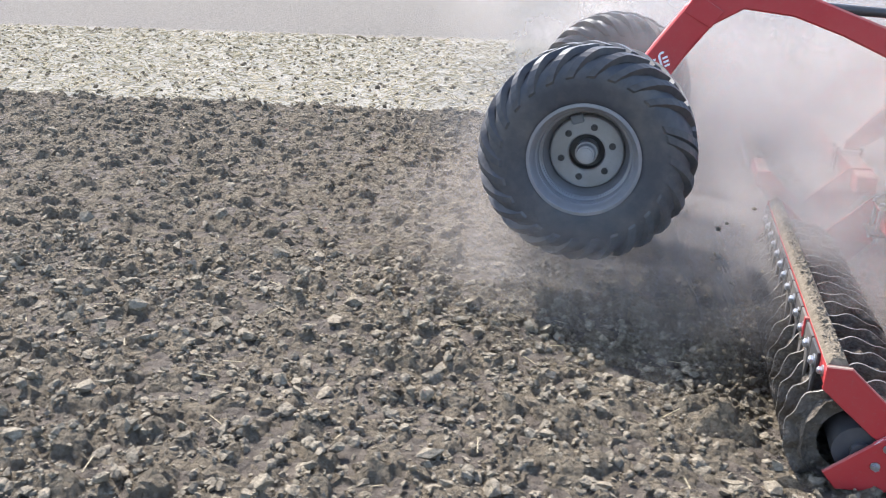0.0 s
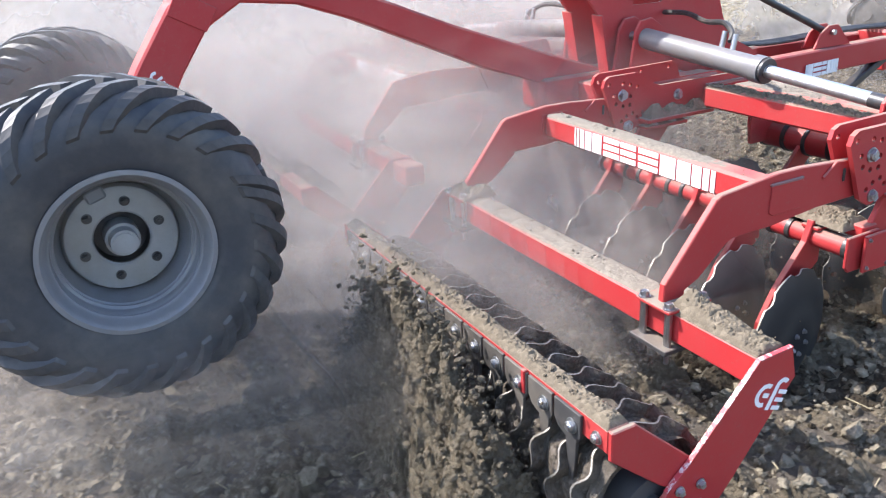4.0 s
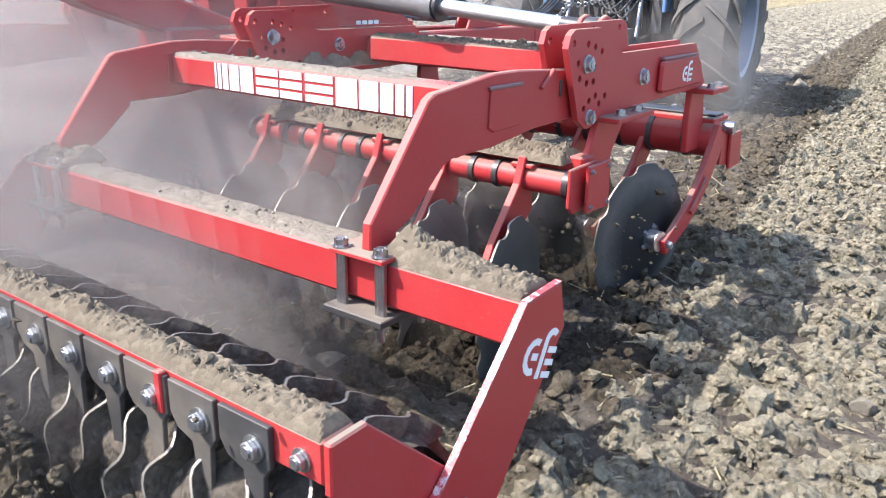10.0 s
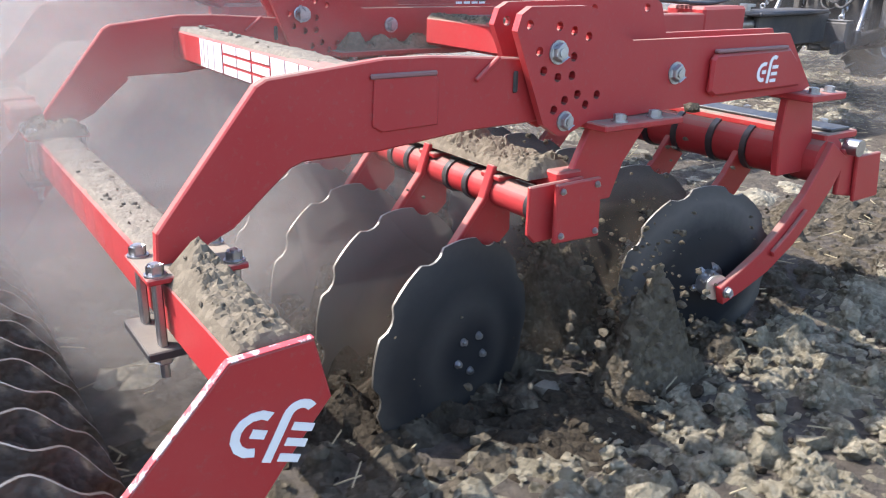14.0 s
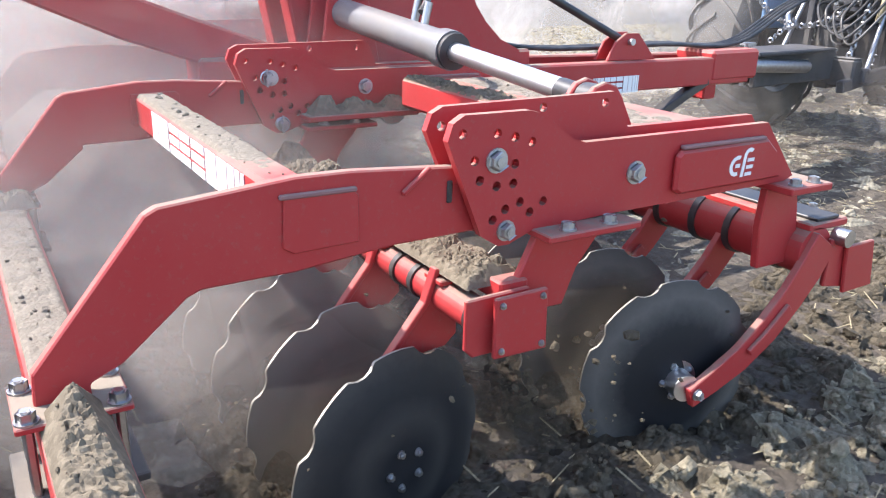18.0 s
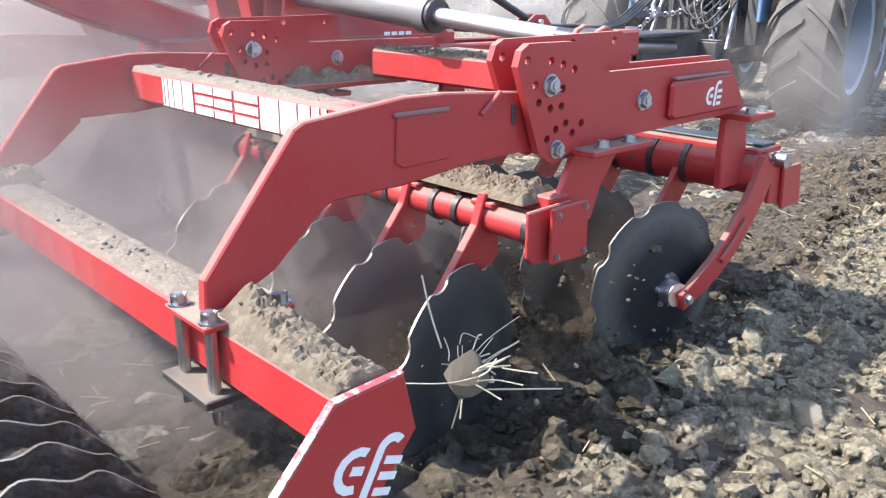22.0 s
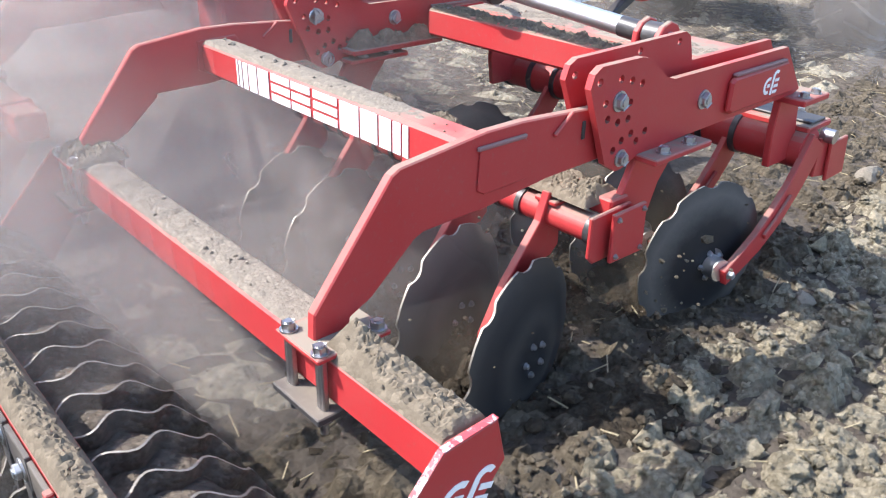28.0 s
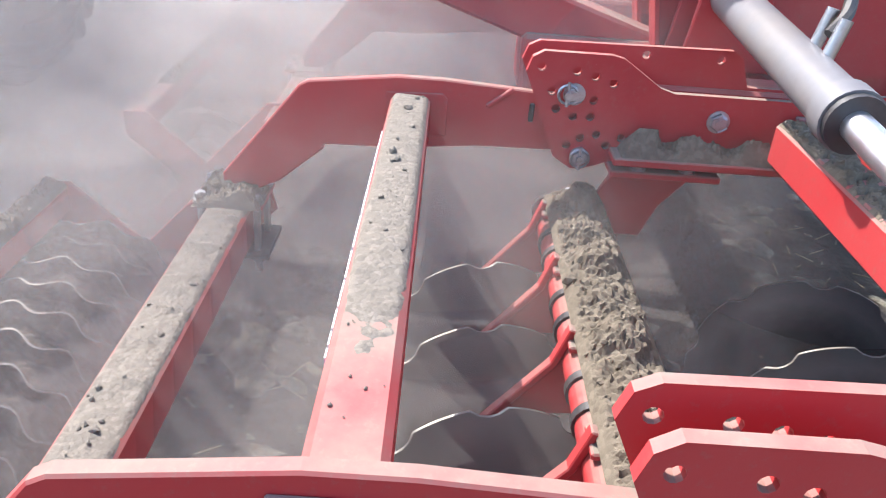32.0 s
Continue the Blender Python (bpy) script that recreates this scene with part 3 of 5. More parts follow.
        for sx in (-0.066, 0.066):
            for y in (-1.052, -0.888):
                P("u_bolt", join(box(dx + sx - 0.016, dx + sx + 0.016, y - 0.008, y + 0.008, 0.46, 0.64, 0.003), rod((dx + sx, y, 0.41), (dx + sx, y, 0.664), 0.010, 10), bolt_bm((dx + sx, y, 0.638), (0, 0, 1), 0.017, 0.016), bolt_bm((dx + sx, y, 0.466), (0, 0, -1), 0.018, 0.016)), STEEL, "grey steel U-bolt", parent=clamp)
    # scrapers behind the roller
    for k in range(13):
        x = 0.205 - k * 0.152
        out = [(x - 0.070, 0.54), (x + 0.070, 0.54), (x + 0.070, 0.455), (x + 0.052, 0.43), (x + 0.046, 0.34), (x + 0.034, 0.26), (x + 0.012, 0.235), (x + 0.006, 0.34), (x - 0.006, 0.425), (x - 0.05, 0.44), (x - 0.070, 0.47)]
        sc = plate(out, -1.646, -1.634, bev=0.002)
        sc.transform(Matrix(((0, 1, 0, 0), (1, 0, 0, 0), (0, 0, 1, 0), (0, 0, 0, 1))))
        blade = P("scraper", sc, SCRAPER, "black steel scraper plate")
        P("bolt", bolt_bm((x + 0.03, -1.647, 0.485), (0, -1, 0), 0.020, 0.014), ZINC, "zinc-plated bolt head", parent=blade)
    P("joint_tab", box(-0.056, -0.034, -1.652, -1.634, 0.455, 0.548, 0.003), RED, "red joint tab", parent=bar)
    # the wavy ring roller
    rot = part("roller", join(rod((-1.05, 0, 0), (1.05, 0, 0), 0.105, 24), rod((-1.07, 0, 0), (1.07, 0, 0), 0.04, 12)), CAST, harrow, "dark ring roller", True)
    part("caked_soil", caked_core(3 + left), CAKED, rot, "soil caked between the rings")
    SPUN.append((rot, mir @ Matrix.Translation((-0.655, -1.45, 0.198)) @ (Matrix.Diagonal((-1, 1, 1, 1)) if left else Matrix.Identity(4)), 0.275))
    for k in range(17):
        if wing.ring is None:
            ring = part("ring", wavy_ring(), [RING_EDGE, CAKED], rot, "wavy steel ring", True)
            wing.ring = ring.data
        else:
            ring = new("ring", wing.ring)
            ring.parent = rot
            ring["label"] = "wavy steel ring"
        ring.matrix_basis = Matrix.Translation((0.98 - k * 0.1225, 0, 0)) @ Matrix.Rotation(0.21 * k, 4, "X")
    # rear gang
    tube = P("gang_tube", rod((-1.62, -0.005, 0.615), (0.0, -0.005, 0.615), 0.046, 20), RED, smooth=True)
    rail = P("gang_beam", box(-1.62, -0.01, 0.04, 0.13, 0.648, 0.705, 0.006), RED_DIRTY)
    P("gang_end_plate", plate([(-0.075, 0.685), (-0.075, 0.55), (-0.05, 0.525), (0.10, 0.525), (0.12, 0.69)], -0.004, 0.012), RED)
    cap = P("gang_end_plate", plate([(-0.01, 0.69), (0.153, 0.693), (0.16, 0.52), (-0.008, 0.524)], 0.03, 0.046), RED)
    for y, z in ((0.01, 0.67), (0.135, 0.675), (0.14, 0.54), (0.012, 0.545)):
        P("bolt", bolt_bm((0.046, y, z), (1, 0, 0), 0.007, 0.004), STEEL, "small steel bolt", parent=cap)
    # front gang
    front_tube = P("gang_tube", rod((-1.62, 1.30, 0.60), (0.03, 1.30, 0.60), 0.085, 24), RED, smooth=True)
    front_rail = P("gang_beam", box(-1.62, 0.03, 1.26, 1.46, 0.672, 0.70, 0.006), RED_DIRTY)
    P("gang_strip", box(-1.60, 0.02, 1.30, 1.42, 0.701, 0.712, 0.003), BLACK, "black rubber strip", parent=front_rail)
    for k in range(5):
        x = -0.075 - 0.335 * k
        P("rubber_collar", rod((x, 1.30, 0.60), (x - 0.028, 1.30, 0.60), 0.093, 22), BLACK, "black rubber collar", True, front_tube)
        P("rubber_collar", rod((x - 0.18, 1.30, 0.60), (x - 0.205, 1.30, 0.60), 0.093, 22), BLACK, "black rubber collar", True, front_tube)
        for dx in (-0.02, -0.16):
            P("bolt", bolt_bm((x + dx, 1.44, 0.70), (0, 0, 1), 0.014, 0.013), ZINC, "zinc-plated bolt head", parent=front_rail)
    P("gang_end_plate", plate([(1.43, 0.609), (1.585, 0.611), (1.62, 0.437), (1.455, 0.434)], 0.05, 0.066), RED)
    P("gang_end_plate", plate([(1.36, 0.64), (1.47, 0.63), (1.47, 0.45), (1.36, 0.47)], 0.03, 0.048), RED)
    P("tube_cap", rod((0.03, 1.40, 0.645), (0.085, 1.40, 0.645), 0.03, 14), STEEL, "grey steel pin head", True)
    for k in range(5):
        x = -0.205 - 0.335 * k
        shank = P("disc_shank", plate([(-0.038, 0.69), (0.03, 0.685), (0.035, 0.49), (0.0, 0.457), (-0.08, 0.45), (-0.15, 0.40), (-0.20, 0.33), (-0.235, 0.25), (-0.24, 0.165), (-0.31, 0.165), (-0.30, 0.265), (-0.22, 0.41), (-0.14, 0.51), (-0.068, 0.60)], x - 0.008, x + 0.008), RED_DIRTY, "dusty red curved disc shank")
        P("shank_edge", banana([(-0.035, 0.695), (-0.068, 0.60), (-0.14, 0.51), (-0.22, 0.41), (-0.30, 0.265), (-0.31, 0.17)], [0.018] * 6, x - 0.015, x + 0.015), RED, "red curved edge strip", parent=shank)
        P("shank_foot", plate([(-0.31, 0.25), (-0.16, 0.25), (-0.15, 0.17), (-0.31, 0.16)], x + 0.008, x + 0.026), RED_DIRTY, parent=shank)
        P("shank_clamp", box(x - 0.045, x + 0.045, -0.045, 0.06, 0.655, 0.672, 0.004), RED_DIRTY, parent=shank)
        for dx in (-0.10, 0.13 if k else 0.19):
            P("rubber_collar", rod((x + dx, -0.005, 0.615), (x + dx - 0.022, -0.005, 0.615), 0.053, 18), BLACK, "black rubber collar", True, tube)
        for dx in (-0.075, 0.085):
            P("bolt", bolt_bm((x + dx, 0.045, 0.690), (0, -0.3, 1), 0.014, 0.014), ZINC, "zinc-plated bolt head", parent=rail)
        P("disc_hub", rod((x + 0.02, -0.215, 0.20), (x + 0.10, -0.205, 0.20), 0.042, 16), STEEL, "steel disc hub", True)
        disc(mir, x + 0.085, -0.205, 0.195, 13)
        xf = -0.02 - 0.335 * k
        shank = P("disc_shank", banana([(1.33, 0.64), (1.27, 0.545), (1.20, 0.46), (1.10, 0.365), (0.98, 0.285), (0.86, 0.235), (0.765, 0.20)], [0.13, 0.13, 0.12, 0.115, 0.10, 0.085, 0.07], xf + 0.045, xf + 0.072), RED, "red curved disc shank")
        P("shank_rib", banana([(1.17, 0.44), (1.08, 0.362), (1.0, 0.31)], [0.028, 0.03, 0.024], xf + 0.072, xf + 0.088), RED, parent=shank)
        P("shank_bolt", bolt_bm((xf + 0.073, 0.785, 0.213), (1, 0, 0), 0.015, 0.014), ZINC, "zinc-plated bolt head", parent=shank)
        P("disc_hub", rod((xf - 0.03, 0.785, 0.225), (xf + 0.046, 0.765, 0.225), 0.045, 18), CHROME, "bright steel disc hub", True)
        P("disc_hub", rod((xf - 0.03, 0.785, 0.225), (xf - 0.012, 0.78, 0.225), 0.07, 18), STEEL, "steel hub flange", True)
        disc(mir, xf - 0.06, 0.79, 0.225, -11)
    # folding cylinder
    P("lift_lug", plate([(0.42, 1.06), (0.43, 1.125), (0.455, 1.155), (0.495, 1.168), (0.535, 1.155), (0.56, 1.125), (0.61, 1.04), (0.60, 0.95), (0.43, 0.95)], -0.20, -0.178), RED)
    P("lift_lug", plate([(0.43, 1.06), (0.44, 1.125), (0.465, 1.155), (0.505, 1.168), (0.545, 1.155), (0.57, 1.125), (0.62, 1.04), (0.61, 0.95), (0.44, 0.95)], -0.29, -0.268), RED)
    P("pin", rod((-0.31, 0.50, 1.112), (-0.155, 0.49, 1.112), 0.024, 14), ZINC, "zinc-plated pin", True)
    a, b = Vector((-0.235, 0.495, 1.11)), Vector((-2.00, 0.50, 1.255))
    d = (b - a).normalized()
    barrel = P("cylinder_barrel", join(rod(a + d * 0.80, a + d * 1.74, 0.062, 24), rod(a + d * 0.765, a + d * 0.83, 0.072, 24)), BARREL, "grey hydraulic cylinder barrel", True)
    P("cylinder_gland", rod(a + d * 0.745, a + d * 0.765, 0.066, 24), BLACK, "", True, barrel)
    piston = P("cylinder_rod", rod(a + d * 0.10, a + d * 0.76, 0.034, 20), CHROME, "bright chromed piston rod", True)
    P("rod_eye", join(rod(a + d * 0.05, a + d * 0.14, 0.036, 16), rod((-0.264, 0.495, 1.112), (-0.204, 0.495, 1.112), 0.046, 20)), BLACK, "dark rod eye", True, piston)


wing.ring = None
wing(False)
wing(True)


# ---- centre frame, tower, drawbar
def C(name, bm, mat, label="", smooth=False):
    return part(name, bm, mat, harrow, label, smooth)


cx = CENTRE
C("main_beam", box(cx - 0.13, cx + 0.13, -0.10, 1.75, 0.84, 1.04, 0.015), RED_DIRTY)
C("cross_tube", box(cx - 0.70, cx + 0.70, 0.16, 0.34, 0.84, 1.00, 0.012), RED_DIRTY)
C("cross_tube", box(cx - 0.70, cx + 0.70, 0.70, 0.88, 0.84, 1.00, 0.012), RED_DIRTY)
for sx in (-1, 1):
    C("tower_plate", plate([(0.36, 1.02), (0.345, 1.09), (0.285, 1.39), (0.09, 1.63), (0.03, 2.0), (1.25, 2.0), (1.265, 1.63), (1.30, 1.39), (1.34, 1.28), (1.41, 1.19), (1.51, 1.10), (1.64, 1.04), (1.64, 1.0), (0.95, 0.98)],
                           cx + sx * 0.155 - 0.011, cx + sx * 0.155 + 0.011, [[(0.55, 1.43), (0.78, 1.43), (0.90, 1.54), (0.55, 1.54)]]), RED)
    C("tower_flange", box(-0.05, 0.05, -0.008, 0.008, -0.30, 0.30, 0.003, Matrix.Translation((cx + sx * 0.155, 0.335, 1.10)) @ Matrix.Rotation(radians(11), 4, "X")), RED)
    C("cylinder_lug", plate([(0.36, 1.02), (0.40, 1.30), (0.44, 1.36), (0.52, 1.37), (0.60, 1.32), (0.66, 1.02)], cx + sx * 0.215 - 0.012, cx + sx * 0.215 + 0.012), RED)
    C("cylinder_lug", plate([(0.38, 1.02), (0.42, 1.30), (0.46, 1.36), (0.54, 1.37), (0.62, 1.32), (0.68, 1.02)], cx + sx * 0.345 - 0.012, cx + sx * 0.345 + 0.012), RED)
    C("pin", rod((cx + sx * 0.19, 0.50, 1.255), (cx + sx * 0.375, 0.50, 1.255), 0.026, 14), ZINC, "zinc-plated pin", True)
    C("hinge_block", box(cx + sx * 0.60 - 0.08, cx + sx * 0.60 + 0.08, 0.20, 0.80, 0.93, 1.05, 0.01), RED)
    C("hinge_pin", rod((cx + sx * 0.62, 0.02, 1.02), (cx + sx * 0.62, 0.22, 1.02), 0.035, 14), STEEL, "grey hinge pin", True)
    C("drawbar_rail", box(-0.05, 0.05, 0, 2.45, -0.09, 0.09, 0.01, Matrix.Translation((cx + sx * 0.27, 1.25, 0.88)) @ Matrix.Rotation(radians(1.6 + sx * 3.6), 4, "Z") @ Matrix.Rotation(radians(-0.6), 4, "X")), RED)
C("drawbar_head", box(-0.16, 0.16, -0.42, 0.10, -0.10, 0.10, 0.02, Matrix.Translation((cx - 0.05, 3.66, 0.89)) @ Matrix.Rotation(radians(5), 4, "Z")), RED)
C("drawbar_skirt", box(cx - 0.10, cx + 0.06, 3.30, 3.42, 0.66, 0.80, 0.01), RED)
C("hitch_ring", rod((cx - 0.08, 3.72, 0.86), (cx - 0.20, 4.75, 0.80), 0.05, 14), STEEL, "", True)
for k, bm in enumerate(decal_bars(0.0, 0.0, 0.10, 0.0, 0.40)):
    bm.transform(Matrix.Translation((cx + 0.252, 2.12, 0.775)) @ Matrix.Rotation(radians(95.2), 4, "Z"))
    C("white_bar", bm, WHITE, "white printed bar")
C("parking_stand", box(-0.04, 0.04, -0.03, 0.03, -0.55, 0.05, 0.008, Matrix.Translation((cx + 0.10, 3.20, 0.78)) @ Matrix.Rotation(radians(-64), 4, "X")), BLACK, "black folded parking stand")
C("top_link", rod((cx + 0.05, 1.22, 1.62), (cx + 0.12, 2.45, 1.07), 0.024, 12), BLACK, "black adjusting rod", True)
for sx in (-1, 1):
    C("link_lug", plate([(2.28, 0.96), (2.34, 1.07), (2.42, 1.12), (2.52, 1.12), (2.68, 0.96)], cx + 0.12 + sx * 0.05 - 0.01, cx + 0.12 + sx * 0.05 + 0.01), RED)
C("pin", rod((cx + 0.04, 2.45, 1.07), (cx + 0.21, 2.45, 1.07), 0.02, 12), ZINC, "zinc-plated pin", True)
for k in range(4):
    C("white_bar", box(cx + 0.1665, cx + 0.1685, 1.16 + 0.052 * k, 1.20 + 0.052 * k, 0.998, 1.042, 0), WHITE, "white printed bar")
# hoses over the tower and along the drawbar
for k in range(4):
    o = 0.035 * k
    C("hydraulic_hose", sweep([(cx + 0.12 - o, 0.9, 1.20 + o), (cx + 0.10 - o, 1.3, 1.12), (cx + 0.06 - o, 1.9, 1.03), (cx + 0.02 - o, 2.9, 1.03), (cx - 0.04 - o, 3.7, 1.02), (cx - 0.18 - o, 4.5, 1.28), (cx - 0.25 - o, 5.4, 1.50)], 0.013), HOSE, "black hydraulic hose", True)
for sx in (-1, 1):
    C("hydraulic_hose", sweep([(cx + sx * 0.10, 0.80, 1.36), (cx + sx * 0.35, 0.82, 1.37), (cx + sx * 0.62, 0.72, 1.35), (cx + sx * 0.86, 0.62, 1.37), (cx + sx * 0.97, 0.57, 1.33), (cx + sx * 1.0, 0.53, 1.29)], 0.016), HOSE, "black ribbed hydraulic hose", True)
    C("hose_fitting", join(rod((cx + sx * 0.94, 0.52, 1.20), (cx + sx * 0.94, 0.55, 1.34), 0.016, 10), rod((cx + sx * 1.02, 0.52, 1.20), (cx + sx * 1.02, 0.55, 1.33), 0.016, 10)), STEEL, "", True)

# ---- lifted transport axle behind the roller
ARM_Y = [(-2.70, 1.00), (-2.43, 1.42), (-2.26, 1.66), (-2.13, 1.79), (-1.90, 1.81), (-1.50, 1.74), (-1.05, 1.575), (-0.70, 1.43), (0.05, 1.16), (0.45, 1.03), (0.45, 0.87), (0.05, 0.965),
         (-0.43, 1.13), (-1.04, 1.40), (-1.30, 1.515), (-1.60, 1.62), (-1.90, 1.655), (-2.08, 1.55), (-2.23, 1.34), (-2.48, 0.93)]
C("lift_arm", plate(ARM_Y, cx - 0.09, cx + 0.09, bev=0.012), RED)
C("arm_flange", plate([(-2.27, 1.63), (-2.20, 1.745), (-2.02, 1.64), (-2.09, 1.53)], cx - 0.10, cx + 0.10), RED)
for bm in mark(0, 0, 0.13, 0.0):
    bm.transform(Matrix.Translation((cx + 0.0905, -2.38, 1.30)) @ Matrix.Rotation(radians(28), 4, "X"))
    C("mark_bar", bm, WHITE, "white printed bar")
C("axle", box(-3.05, -1.40, -2.795, -2.675, 0.84, 0.96, 0.012), RED)
C("axle_bracket", plate([(-2.62, 1.10), (-2.40, 1.02), (-2.60, 0.80), (-2.84, 0.79), (-2.84, 0.99)], cx - 0.12, cx + 0.12), RED)
C("arm_cylinder", join(rod((cx, -0.55, 1.62), (cx, 0.25, 1.70), 0.05, 20), rod((cx, -1.45, 1.68), (cx, -0.5, 1.62), 0.03, 16)), BLACK, "black lift cylinder", True)


LUGS = {}


def lug_tyre(wheel, mat, label, R=0.578, w=0.46, rim=0.275, lugs=26):
    """A tyre carcass and its chevron lugs under a wheel."""
    part("tyre", lathe([(-w * 0.40, rim), (-w * 0.47, rim + 0.06), (-w * 0.50, R * 0.78), (-w * 0.45, R * 0.87), (-w * 0.32, R - 0.038), (0, R - 0.022), (w * 0.32, R - 0.038), (w * 0.45, R * 0.87), (w * 0.50, R * 0.78), (w * 0.49, R * 0.68), (w * 0.47, rim + 0.06), (w * 0.46, rim + 0.035), (w * 0.40, rim)], 72), mat, wheel, label, True)
    for side in (-1, 1):
        if (R, side) not in LUGS:
            bm = bmesh.new()
            pts = []
            n = 10
            for i in range(n + 1):
                f = i / n
                a = 0.42 * f + 0.05 * f * f
                xx = side * (0.006 + w * 0.507 * math.sin(f * 1.5708))
                drop = max(0, f - 0.40) / 0.60
                top = R - 0.135 * drop ** 1.7
                base = top - 0.035
                hw = 0.019 + 0.006 * f
                row = []
                for rr, s in ((base, -1.35), (top, -1), (top, 1), (base, 1.35)):
                    aa = a + s * hw / R
                    row.append(bm.verts.new((xx - (side * 0.03 * drop if rr == base else 0), rr * math.cos(aa), rr * math.sin(aa))))
                pts.append(row)
            for p, q in zip(pts, pts[1:]):
                for i in range(3):
                    bm.faces.new((p[i], p[i + 1], q[i + 1], q[i]))
            bm.faces.new(pts[0])
            bm.faces.new(pts[-1][::-1])
            bevelled(bm, 0.005, 50)
            LUGS[R, side] = part("tread_lug", bm, mat, wheel).data
            first = 1
        else:
            first = 0
        for k in range(first, lugs):
            o = new("tread_lug", LUGS[R, side])
            o.parent = wheel
            o.matrix_basis = Matrix.Rotation(math.tau * (k + (0.5 if side > 0 else 0)) / lugs, 4, "X")


def transport_wheel(x, out):
    """out: +1 where the dished face looks towards +x."""
    w = new("transport_wheel")
    w.parent = harrow
    w.matrix_basis = Matrix.Translation((x, -2.735, 0.90)) @ (Matrix.Identity(4) if out > 0 else Matrix.Rotation(math.pi, 4, "Z")) @ Matrix.Diagonal((1.0, 1.07, 1.07, 1.0))
    w["label"] = "lugged flotation wheel with grey rim"
    lug_tyre(w, RUBBER, "black lugged tyre")
    part("rim", lathe([(0.185, 0.275), (0.205, 0.300), (0.217, 0.301), (0.219, 0.284), (0.205, 0.272), (0.188, 0.268), (0.180, 0.262), (0.168, 0.259), (0.162, 0.252), (0.150, 0.252), (0.144, 0.258), (0.136, 0.250), (0.105, 0.246), (0.098, 0.236), (0.088, 0.236), (0.082, 0.241), (0.074, 0.232), (0.040, 0.228), (-0.02, 0.205), (-0.07, 0.205), (-0.2, 0.25), (-0.2, 0.28)], 64), RIM_SHADED, w, "grey steel rim barrel", True)
    part("wheel_plate", lathe([(-0.018, 0.206), (0.010, 0.196), (0.015, 0.188), (0.012, 0.105), (0.006, 0.098), (-0.06, 0.098), (-0.06, 0.19), (-0.03, 0.206), (-0.018, 0.206)], 64), RIM_PLATE, w, "dusty grey wheel plate", True)
    # black walls put the shade of this recess into the colour
    part("hub_recess", lathe([(0.004, 0.103), (0.0, 0.099), (-0.06, 0.094), (-0.065, 0.0), (-0.075, 0.0), (-0.075, 0.104), (-0.06, 0.104)], 32), BLACK, w, "recess round the hub, coloured black for its shade", True)
    part("hub_cap", join(rod((-0.065, 0, 0), (0.03, 0, 0), 0.062, 24), rod((0.03, 0, 0), (0.075, 0, 0), 0.052, 24, 0.048), rod((0.075, 0, 0), (0.082, 0, 0), 0.038, 20)), RIM_PLATE, w, "grey hub cap", True)
    for k in range(6):
        a = math.tau * k / 6 + 0.3
        part("wheel_nut", bolt_bm((0.014, 0.142 * math.cos(a), 0.142 * math.sin(a)), (1, 0, 0), 0.0115, 0.018), BLACK, w)
        part("nut_seat", rod((0.0125, 0.142 * math.cos(a), 0.142 * math.sin(a)), (0.0155, 0.142 * math.cos(a), 0.142 * math.sin(a)), 0.019, 16), CAST, w)
    part("valve_guard", box(0.002, 0.03, -0.035, 0.035, 0.165, 0.215, 0.008, Matrix.Rotation(0.33, 4, "X")), GREY_PAINT, w)


transport_wheel(-1.235, 1)
transport_wheel(-3.325, -1)


